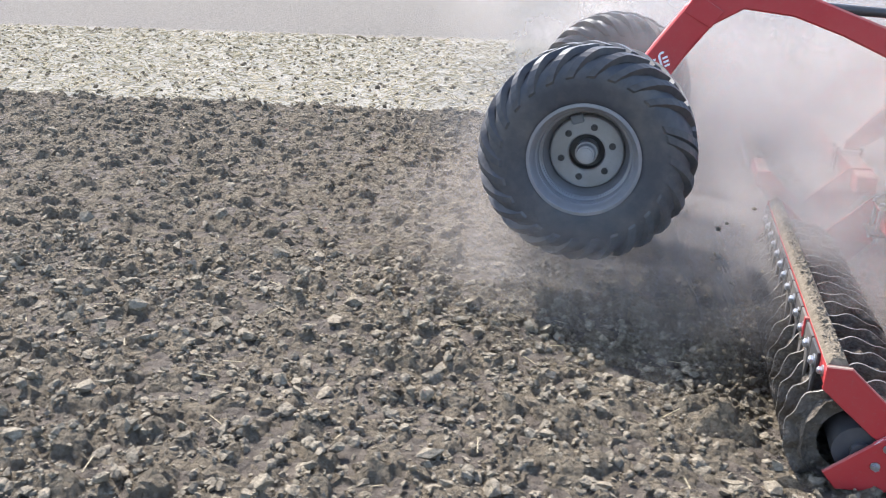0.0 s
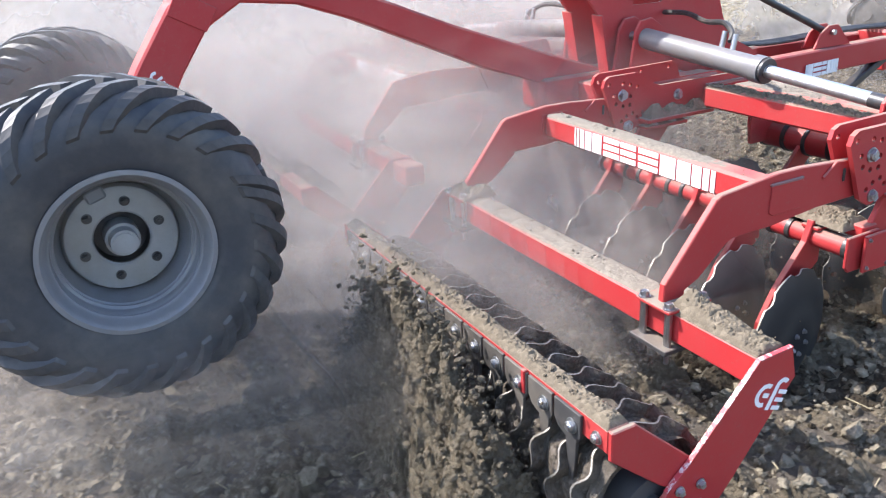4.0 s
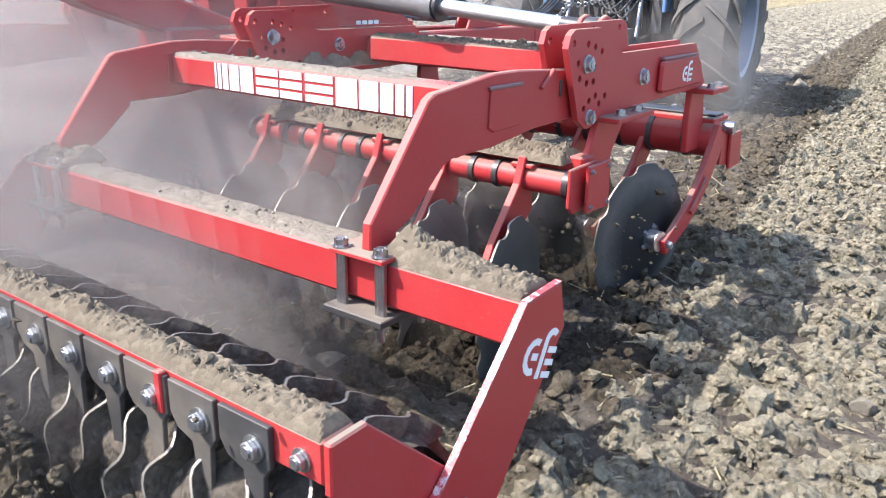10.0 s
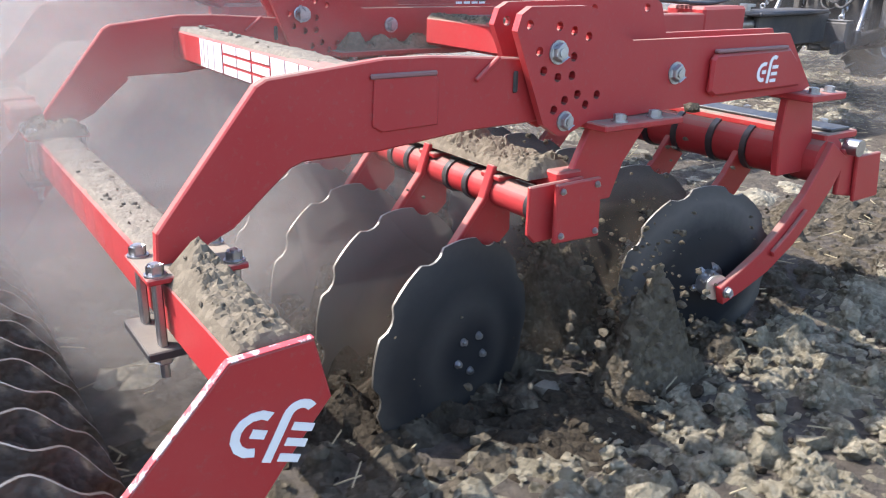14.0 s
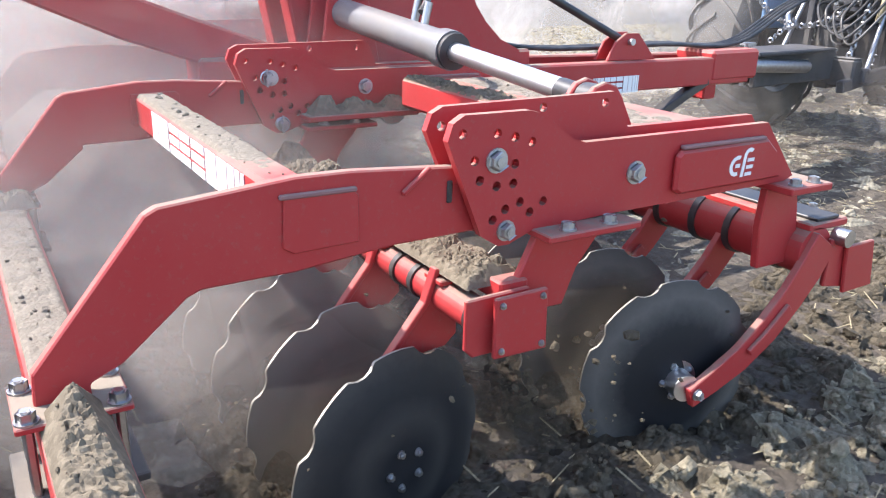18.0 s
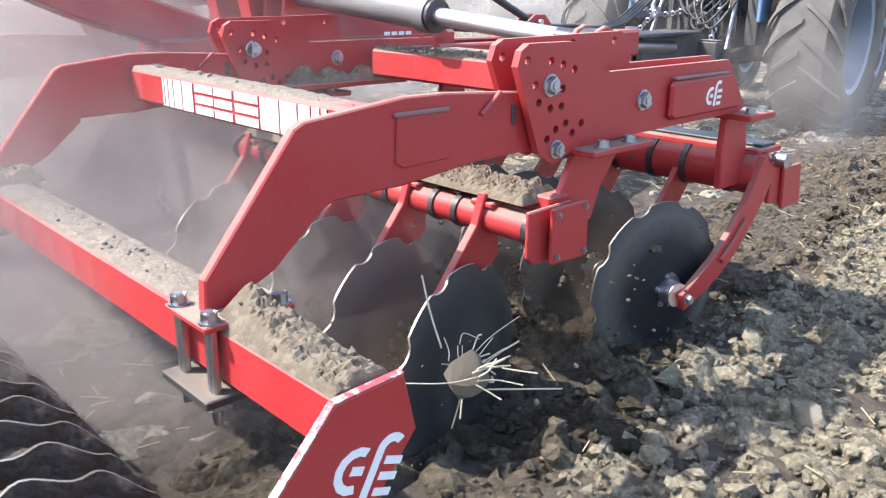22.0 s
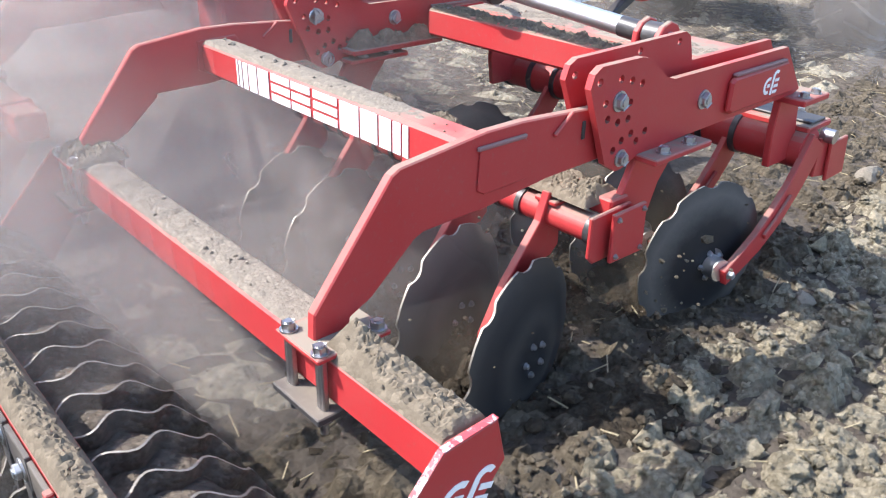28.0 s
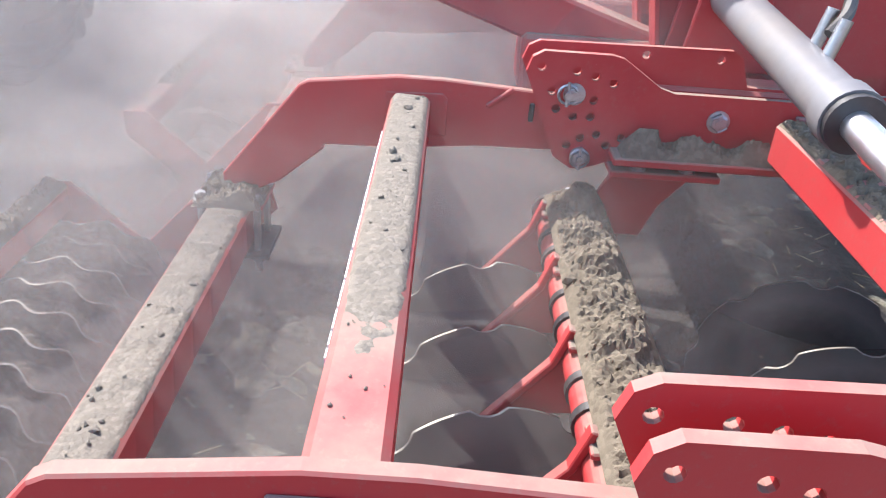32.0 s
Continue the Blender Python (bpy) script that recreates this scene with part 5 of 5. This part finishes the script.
burst = soil_wave("soil_burst", "heap of soil boiling up behind the scrapers", -1.12, 0.20, -2.06, -1.62, 0.70, 1300, -3, None, 0.06, 5.0)
spout = soil_wave("soil_burst", "soil thrown up between the end discs", -0.75, 0.24, -0.02, 0.78, 0.66, 900, 13, None, 0.13, 4.5)
for heap in (burst, spout):
    CARRIED.remove(heap)

n = 1100
c = np.stack([rng.uniform(-3.6, 0.25, n), np.where(rng.random(n) < 0.6, rng.normal(-1.95, 0.16, n), rng.uniform(-0.9, 1.2, n)), 0.08 + rng.exponential(0.16, n).clip(0, 0.6)], 1)
tv, tf = clod_cloud(c, rng.gamma(1.6, 0.004, n).clip(0.002, 0.015))
CARRIED.append(tagged(new("flying_clods", raw("flying_clods", [(tv, tf, 0)], [CLOD])), "small clods thrown into the air", "soil", "moving soil", "stuff"))


# ---- tractor
tractor = tagged(new("tractor"), "blue tractor with lugged tyres pulling the harrow", "tractor")
TX, TY = 0.0, 0.0
tractor.matrix_basis = Matrix.Translation((-2.94, 6.40, 0)) @ Matrix.Rotation(HEADING, 4, "Z")


def tractor_wheel(x, y, R, w, rim):
    hub = part("wheel", rod((-0.12, 0, 0), (0.12, 0, 0), 0.16, 24), CAST, tractor, "dusty tractor wheel", True)
    SPUN.append((hub, Matrix.Translation((x, y, R - 0.05)), R))
    lug_tyre(hub, TYRE_DUSTY, "dusty lugged tractor tyre", R, w, rim, 20)
    part("rim", lathe([(0.36 * w, rim + 0.004), (0.42 * w, rim + 0.03), (0.43 * w, rim + 0.01), (0.40 * w, rim - 0.03), (0.2 * w, rim - 0.06), (0.0, rim - 0.08), (-0.02, 0.15), (-0.06, 0.15), (-0.05, rim - 0.06), (-0.38 * w, rim)], 56), RIM_BLUE, hub, "pale blue steel rim", True)


TYRE_DUSTY = plain("dusty_tyre", (0.082, 0.077, 0.071), 0.85, 0.3, 14, 0.6)
RIM_BLUE = plain("rim_paint", (0.22, 0.26, 0.32), 0.45, 0.1, 12, 0.25)
for sx in (-1, 1):
    tractor_wheel(TX + sx * 1.10, TY, 0.90, 0.66, 0.50)
    tractor_wheel(TX + sx * 0.80, TY + 2.75, 0.66, 0.44, 0.38)


def K(name, bm, mat, label="", smooth=False):
    return part(name, bm, mat, tractor, label, smooth)


K("rear_axle", join(rod((TX - 0.95, TY, 0.83), (TX + 0.95, TY, 0.83), 0.13, 18), box(TX - 0.30, TX + 0.30, TY - 0.45, TY + 0.9, 0.55, 1.15, 0.05)), CAST, "dark oily axle housing")
K("hood", box(TX - 0.40, TX + 0.40, TY + 0.9, TY + 3.3, 0.95, 1.65, 0.10), BLUE, "blue bonnet")
K("cab_floor", box(TX - 0.72, TX + 0.72, TY - 0.35, TY + 1.0, 1.20, 1.42, 0.05), CAST)
for sx in (-1, 1):
    K("mudguard", join(box(TX + sx * 1.06 - 0.30, TX + sx * 1.06 + 0.30, TY - 0.75, TY + 0.75, 1.66, 1.72, 0.02), box(TX + sx * 1.06 - 0.30, TX + sx * 1.06 + 0.30, TY - 0.80, TY - 0.73, 1.30 if sx < 0 else 1.62, 1.70, 0.02), box(TX + sx * 0.66 - 0.02, TX + sx * 0.66 + 0.02, TY - 0.75, TY + 0.75, 1.0, 1.68, 0.01)), BLUE, "blue mudguard")
    K("cab_post", box(TX + sx * 0.68 - 0.04, TX + sx * 0.68 + 0.04, TY - 0.40, TY - 0.32, 1.4, 2.6, 0.01), BLACK)
    K("cab_post", box(TX + sx * 0.68 - 0.04, TX + sx * 0.68 + 0.04, TY + 0.95, TY + 1.03, 1.4, 2.6, 0.01), BLACK)
    K("lower_link", box(-0.035, 0.035, 0, 0.95, -0.05, 0.05, 0.01, Matrix.Translation((TX + sx * 0.42, TY - 1.25, 0.62)) @ Matrix.Rotation(radians(6), 4, "X")), CAST, "dark lower link")
    K("lift_rod", rod((TX + sx * 0.42, TY - 0.85, 0.66), (TX + sx * 0.36, TY - 0.50, 1.38), 0.022, 10), STEEL, "grey lift rod", True)
    K("lift_arm", box(TX + sx * 0.36 - 0.04, TX + sx * 0.36 + 0.04, TY - 0.62, TY - 0.15, 1.32, 1.42, 0.02), CAST)
    chain = [(TX + sx * 0.30, TY - 0.40, 0.95), (TX + sx * 0.36, TY - 0.55, 0.80), (TX + sx * 0.41, TY - 0.80, 0.66)]
    for i in range(9):
        f = i / 8
        p = Vector(chain[0]).lerp(Vector(chain[2]), f)
        lk = lathe([(-0.008, 0.018), (0.0, 0.026), (0.008, 0.018), (0.0, 0.012), (-0.008, 0.018)], 10, "Z" if i % 2 else "X")
        lk.transform(Matrix.Translation(p))
        K("chain_link", lk, STEEL, "")
K("cab_roof", box(TX - 0.80, TX + 0.80, TY - 0.50, TY + 1.15, 2.58, 2.72, 0.05), BLUE, "blue cab roof")
def R(name, bm, mat, label="", smooth=False):
    """A piece of the rear linkage, which sits a little off the tractor's middle."""
    bm.transform(Matrix.Translation((0.20, 0, 0)))
    return K(name, bm, mat, label, smooth)


R("tow_bar", join(box(-0.46, 0.30, -1.02, -0.93, 0.64, 0.76, 0.015), box(-0.06, 0.06, -1.15, -0.3, 0.58, 0.64, 0.01)), CAST, "dusty grey cross bar of the hitch")
for x0, x1, z0, z1 in ((-0.43, -0.29, 0.66, 0.83), (-0.27, -0.16, 0.60, 0.84), (-0.14, -0.04, 0.63, 0.84), (-0.02, 0.26, 0.60, 0.84)):
    block = R("hitch_block", box(x0, x1, -1.14, -1.0, z0, z1, 0.02), CAST, "dark hitch block dusty on its top")
    part("dust_cap", box(x0 + 0.212, x1 + 0.188, -1.135, -1.01, z1, z1 + 0.006, 0.002), BARREL, block, "pale dust on the block")
R("hook_end", join(rod((0.0, -1.07, 0.84), (0.0, -1.07, 0.89), 0.045, 14), rod((0.0, -1.07, 0.89), (0.0, -1.07, 0.905), 0.058, 14)), BARREL, "grey ball end", True)
R("hitch_jaw", join(box(-0.20, 0.16, -2.42, -1.30, 0.905, 0.935, 0.01), box(-0.16, -0.11, -2.30, -1.10, 0.66, 0.90, 0.01), box(0.02, 0.07, -2.30, -1.10, 0.66, 0.90, 0.01)), CAST, "dark grey hitch jaw with a flat top")
R("hitch_pin", join(rod((-0.06, -2.25, 0.66), (-0.06, -2.25, 0.965), 0.026, 12), rod((-0.06, -2.25, 0.965), (-0.06, -2.25, 0.985), 0.06, 16)), STEEL, "", True)
R("valve_block", box(-0.30, 0.10, -0.58, -0.36, 1.18, 1.50, 0.02), CAST, "dark hydraulic valve block")
R("rear_housing", join(box(-0.80, 0.74, -0.36, -0.20, 0.62, 1.75, 0.04), box(-0.26, 0.20, -0.50, -0.30, 0.60, 1.12, 0.03)), BLACK, "dark oily rear housing")
guard = lathe([(-0.05, 0.085), (0.05, 0.092), (0.05, 0.080), (-0.05, 0.073), (-0.05, 0.085)], 24, "Y")
guard.transform(Matrix.Translation((-0.16, -0.58, 0.99)))
R("shaft_guard", guard, BARREL, "round grey shaft guard", True)
R("shaft_stub", rod((-0.16, -0.62, 0.99), (-0.16, -0.48, 0.99), 0.022, 12), STEEL, "", True)
for x0, x1, z1 in ((-0.50, -0.44, 1.75), (-0.05, -0.02, 1.45), (0.30, 0.42, 1.6)):
    R("upright_bar", box(x0, x1, -0.62, -0.57, 0.78, z1, 0.008), CAST, "dark upright linkage bar")
R("spray_tube", rod((0.16, -0.66, 1.12), (0.19, -0.62, 1.45), 0.026, 12), STRAW, "dusty yellow tube", True)
# a drooping chain between the two sides and short chains down to the hitch
def hanging_chain(p, q, sag, n):
    for i in range(n):
        f = i / (n - 1)
        at = Vector(p).lerp(Vector(q), f) - Vector((0, 0, sag * 4 * f * (1 - f)))
        link = lathe([(-0.009, 0.020), (0.0, 0.030), (0.009, 0.020), (0.0, 0.012), (-0.009, 0.020)], 10, "Y" if i % 2 else "X")
        link.transform(Matrix.Translation(at))
        R("chain_link", link, STEEL, "grey chain link", True)


hanging_chain((-0.95, -0.80, 1.32), (-0.02, -0.70, 1.30), 0.26, 26)
hanging_chain((0.10, -0.74, 1.25), (0.14, -1.02, 0.86), 0.02, 10)
hanging_chain((-0.52, -0.80, 1.10), (-0.60, -1.0, 0.92), 0.0, 6)
R("chain_hook", join(rod((-0.44, -0.74, 1.45), (-0.58, -0.80, 1.14), 0.022, 10), rod((-0.58, -0.80, 1.14), (-0.54, -0.82, 1.02), 0.03, 10)), STEEL, "pale worn lift hook", True)
for i in range(4):
    x = -0.22 + i * 0.075
    R("coupling", rod((x, -0.68, 1.26 + 0.08 * (i % 2)), (x, -0.56, 1.26 + 0.08 * (i % 2)), 0.020, 10), STEEL, "", True)
    R("loose_hose", sweep([(x, -0.66, 1.28 + 0.08 * (i % 2)), (x - 0.05, -0.88, 1.24 - 0.03 * i), (x + 0.10, -0.98, 1.06 - 0.04 * i), (x + 0.24, -0.80, 1.18), (x + 0.30, -0.5, 1.45)], 0.012), HOSE, "black hydraulic hose", True)
R("plate_bracket", box(0.40, 0.60, -0.55, -0.50, 0.80, 1.45, 0.01), CAST)


# ---- dust: thin drifting veils behind the discs
def dust_material(density, ends, colour, calm):
    """ends: how soon the sheet thickens from its four sides, as shares of its size."""
    m = bpy.data.materials.new("airborne_dust")
    m.use_nodes = True
    n, l = m.node_tree.nodes, m.node_tree.links
    n.remove(n["Principled BSDF"])
    out = n["Material Output"]
    tc = n.new("ShaderNodeTexCoord")
    sep = n.new("ShaderNodeSeparateXYZ")
    l.new(tc.outputs["UV"], sep.inputs[0])
    big = noise_tex(n, l, 1.1, 3, 0.5)
    fine = noise_tex(n, l, 4.5, 5, 0.6)

    def soft(sock, lo, hi):
        r = n.new("ShaderNodeMapRange")
        r.interpolation_type = "SMOOTHERSTEP"
        r.inputs[1].default_value, r.inputs[2].default_value = lo, hi
        l.new(sock, r.inputs[0])
        return r.outputs[0]
    fade = math_node(n, l, "MULTIPLY", math_node(n, l, "MULTIPLY", soft(sep.outputs["X"], 0.0, ends[0]), soft(sep.outputs["X"], 1.0, 1 - ends[1])),
                     math_node(n, l, "MULTIPLY", soft(sep.outputs["Y"], 0.0, ends[2]), soft(sep.outputs["Y"], 1.0, 1 - ends[3])))
    clump = math_node(n, l, "ADD", math_node(n, l, "MULTIPLY", soft(big.outputs["Fac"], 0.15, 0.80), 0.70), math_node(n, l, "MULTIPLY", soft(fine.outputs["Fac"], 0.2, 0.85), 0.35))
    if calm:
        clump = math_node(n, l, "ADD", math_node(n, l, "MULTIPLY", soft(big.outputs["Fac"], 0.1, 0.9), 0.2), 0.5)
    alpha = math_node(n, l, "MINIMUM", math_node(n, l, "MULTIPLY", math_node(n, l, "MULTIPLY", fade, clump), density), 0.95)
    d = n.new("ShaderNodeBsdfDiffuse")
    t = n.new("ShaderNodeBsdfTranslucent")
    for s in (d, t):
        s.inputs["Color"].default_value = (*colour, 1)
    both = n.new("ShaderNodeMixShader")
    l.new(d.outputs[0], both.inputs[1])
    l.new(t.outputs[0], both.inputs[2])
    clear = n.new("ShaderNodeBsdfTransparent")
    mix = n.new("ShaderNodeMixShader")
    l.new(alpha, mix.inputs[0])
    l.new(clear.outputs[0], mix.inputs[1])
    l.new(both.outputs[0], mix.inputs[2])
    l.new(mix.outputs[0], out.inputs["Surface"])
    return m


def dust_sheet(corner, u, v, density, ends, wave=0.12, colour=(0.50, 0.465, 0.435), label="pale dust hanging in the air behind the discs", calm=False):
    """An uneven, see-through sheet of airborne dust spanned by u and v."""
    corner, u, v = Vector(corner), Vector(u), Vector(v)
    up = u.cross(v).normalized()
    nu, nv = 36, 24
    bm = bmesh.new()
    uv = bm.loops.layers.uv.new("UVMap")
    rows = []
    for i in range(nu + 1):
        row = []
        for k in range(nv + 1):
            p = corner + u * (i / nu) + v * (k / nv)
            row.append(bm.verts.new(p + up * wave * (noise.noise(p * 1.1) + 0.3 * noise.noise(p * 2.6))))
        rows.append(row)
    for i in range(nu):
        for k in range(nv):
            f = bm.faces.new((rows[i][k], rows[i + 1][k], rows[i + 1][k + 1], rows[i][k + 1]))
            for lp, (a, c) in zip(f.loops, ((i, k), (i + 1, k), (i + 1, k + 1), (i, k + 1))):
                lp[uv].uv = (a / nu, c / nv)
    ob = part("dust_cloud", bm, dust_material(density, ends, colour, calm), None, smooth="all")
    tagged(ob, label, "dust", "dust clouds", "stuff")
    CARRIED.append(ob)


# a low level layer under the beams, thicker towards the far wing
dust_sheet((-5.2, -4.6, 0.36), (5.40, 0, 0), (0, 5.8, 0), 0.55, (0.05, 0.42, 0.42, 0.22), 0.05, calm=True)
dust_sheet((-5.0, -4.4, 0.53), (5.1, 0, 0), (0, 3.5, 0), 0.36, (0.05, 0.42, 0.40, 0.30), 0.06, calm=True)
# thin upright veils, taller the further they have drifted
for k in range(23):
    x = -0.42 - 0.148 * k
    dust_sheet((x, -2.45 + 0.40 * x, 0.0), (0, 3.15 - 0.78 * x, 0), (0, 0, 0.50 - 0.56 * x), 0.26 + 0.006 * k, (0.38, 0.35, 0.10, 0.62), 0.16)
dust_sheet((-4.30, -5.5, 0.0), (0, 8.0, 0), (0, 0, 2.4), 0.9, (0.40, 0.40, 0.10, 0.60), 0.35)
for k in range(4):
    dust_sheet((-2.9 - 0.5 * k, -1.6, 0.0), (0, 4.6, 0), (0, 0, 1.7 + 0.1 * k), 0.42, (0.35, 0.40, 0.10, 0.60), 0.25, (0.58, 0.545, 0.51))
    dust_sheet((-0.7 - 0.45 * k, -3.9, 0.0), (0, 2.3, 0), (0, 0, 0.70 + 0.08 * k), 0.25, (0.45, 0.30, 0.05, 0.60), 0.15)
dust_sheet((-5.80, -5.0, 0.0), (0, 19.0, 0), (0, 0, 3.2), 0.9, (0.30, 0.30, 0.05, 0.60), 0.4)
dust_sheet((-5.2, 4.75, 0.02), (3.2, 0, 0), (0, 0, 1.9), 0.38, (0.25, 0.45, 0.10, 0.60), 0.05)
for k in range(2):
    dust_sheet((-3.1, 5.0 + 0.5 * k, 0.0), (2.7, 0, 0), (0, 0, 1.2), 0.26, (0.30, 0.35, 0.05, 0.60), 0.10, label="pale dust whirled up by the tractor's tyres")
# soil streaming back between the two rows of discs
dust_sheet((-0.16, -0.05, 0.0), (0, 0.95, 0), (0, 0, 0.72), 0.75, (0.45, 0.45, 0.10, 0.65), 0.12, (0.13, 0.110, 0.083), "brown soil streaming between the discs")
dust_sheet((-0.21, -0.72, 0.0), (0, 0.95, 0), (0, 0, 0.52), 0.60, (0.40, 0.40, 0.10, 0.60), 0.06, (0.17, 0.145, 0.112), "brown soil streaming between the discs")
dust_sheet((-2.0, 0.35, 0.40), (1.75, 0, 0), (0, 0.85, 0), 0.62, (0.15, 0.25, 0.25, 0.25), 0.08, (0.24, 0.21, 0.175), "brown soil streaming over the front discs")
dust_sheet((-2.05, -0.40, 0.0), (1.75, 0, 0), (0, 0, 0.90), 0.60, (0.2, 0.3, 0.05, 0.45), 0.06, (0.42, 0.385, 0.35))
# crumbs and dust pouring off the scrapers
for k in range(4):
    dust_sheet((-4.0, -2.05 - 0.35 * k, 0.0), (4.4 - 0.3 * k, 0, 0), (0, -0.35, 0.50 + 0.12 * k), 0.44, (0.20, 0.30, 0.05, 0.60), 0.12, (0.45, 0.415, 0.375), "brown soil and dust pouring off the scrapers")
dust_sheet((-4.1, -1.98, 0.0), (3.9, 0, 0), (0, -0.30, 0.62), 1.1, (0.10, 0.30, 0.05, 0.55), 0.10, (0.30, 0.265, 0.22), "brown soil and dust pouring off the scrapers")
dust_sheet((-4.2, -1.74, 0.0), (4.25, 0, 0), (0, -0.28, 0.52), 1.25, (0.10, 0.12, 0.05, 0.50), 0.05, (0.27, 0.235, 0.19), "brown soil and dust pouring off the scrapers")


# ---- a clump of dry weed stalks, thrown up once by the rear disc
weed = tagged(new("weed_tuft"), "dry pale weed tuft with roots, lying on tilled soil", "weed")
wr = random.Random(5)
for k in range(36):
    d = Vector((wr.gauss(0.3, 0.45), wr.gauss(1.3, 1.0), wr.gauss(-0.25, 0.30))).normalized()
    side = Vector((wr.gauss(0, 0.03), wr.gauss(0, 0.03), wr.gauss(0, 0.03)))
    n = wr.uniform(0.04, 0.12) if k > 3 else wr.uniform(0.17, 0.23)
    part("stalk", sweep([d * 0.01 + side * 0.8, d * n * 0.5 + side, d * n + side * wr.uniform(0.3, 2.0)], wr.uniform(0.0012, 0.0028), 6), WEED_DRY, weed, "", True)
core = big_clod(21)
core.materials.clear()
core.materials.append(SOIL)
clump = new("root_clump", core)
clump.parent = weed
clump["label"] = "crumbly soil held by the roots"
clump.matrix_basis = Matrix.Diagonal((0.06, 0.075, 0.045, 1.0))


# ---- everything that moves
def motions():
    tractor_rest = tractor.matrix_basis.copy()
    burst_rest, spout_rest = burst.matrix_basis.copy(), spout.matrix_basis.copy()
    flow(harrow)
    sway = ((0.0, 0.08), (9.0, 0.10), (14.0, 0.06), (18.0, -0.08), (20.0, -0.10), (22.0, 0.0), (23.0, 0.06), (25.0, 0.04), (32.0, 0.0))
    walk(tractor, [(t, Matrix.Translation(TRAVEL * (SPEED * t) + Vector((dx, 0, 0))) @ tractor_rest) for t, dx in sway])
    for ob in CARRIED:
        flow(ob)

    def beside(t, x, y, z):
        return TRAVEL * (SPEED * t) + Vector((x, y, z))
    start, land = beside(21.72, 0.02, -0.30, 0.05), beside(22.42, 0.55, -2.1, 0.05)
    way = [(0.0, start), (21.6, start), (21.72, start), (21.86, beside(21.86, 0.12, -0.45, 0.26)), (22.0, beside(22.0, 0.25, -0.55, 0.45)), (22.12, beside(22.12, 0.34, -0.72, 0.44)),
           (22.26, beside(22.26, 0.46, -1.30, 0.28)), (22.42, land), (22.6, land), (32.0, land)]
    turns = (0.0, 0.0, 0.1, 0.6, 1.2, 1.7, 2.4, 2.9, 2.9, 2.9)
    walk(weed, [(t, Matrix.Translation(p) @ Matrix.Rotation(a, 4, Vector((0.3, 1.0, 0.2)))) for (t, p), a in zip(way, turns)])
    # the heap behind the scrapers rises and sinks as the roller meets loose or firm soil
    rise = ((0.0, -0.50), (1.2, -0.46), (2.0, -0.26), (2.8, -0.40), (3.6, -0.10), (4.0, 0.0), (5.2, -0.06), (6.6, -0.10), (7.2, -0.14), (8.0, -0.28), (9.0, -0.36), (10.0, -0.30), (10.6, -0.42), (11.4, -0.55), (14.0, -0.52), (18.0, -0.50), (22.0, -0.48), (26.0, -0.50), (29.0, -0.48), (32.0, -0.50))
    throw = ((0.0, -0.60), (8.0, -0.58), (11.0, -0.55), (12.4, -0.42), (13.2, -0.32), (14.0, -0.24), (14.6, -0.38), (15.4, -0.50), (17.0, -0.60), (18.0, -0.56), (20.0, -0.62), (22.0, -0.60), (23.0, -0.50), (25.0, -0.62), (28.0, -0.58), (32.0, -0.62))
    walk(spout, [(t, Matrix.Translation(TRAVEL * (SPEED * t) + Vector((0, 0, dz))) @ spout_rest) for t, dz in throw])
    walk(burst, [(t, Matrix.Translation(TRAVEL * (SPEED * t) + Vector((0, 0, dz))) @ burst_rest) for t, dz in rise])
    for ob, rest, radius in SPUN:
        w = SPEED / radius
        walk(ob, [(k * 0.1, rest @ Matrix.Rotation(-w * k * 0.1, 4, "X")) for k in range(321)])


motions()
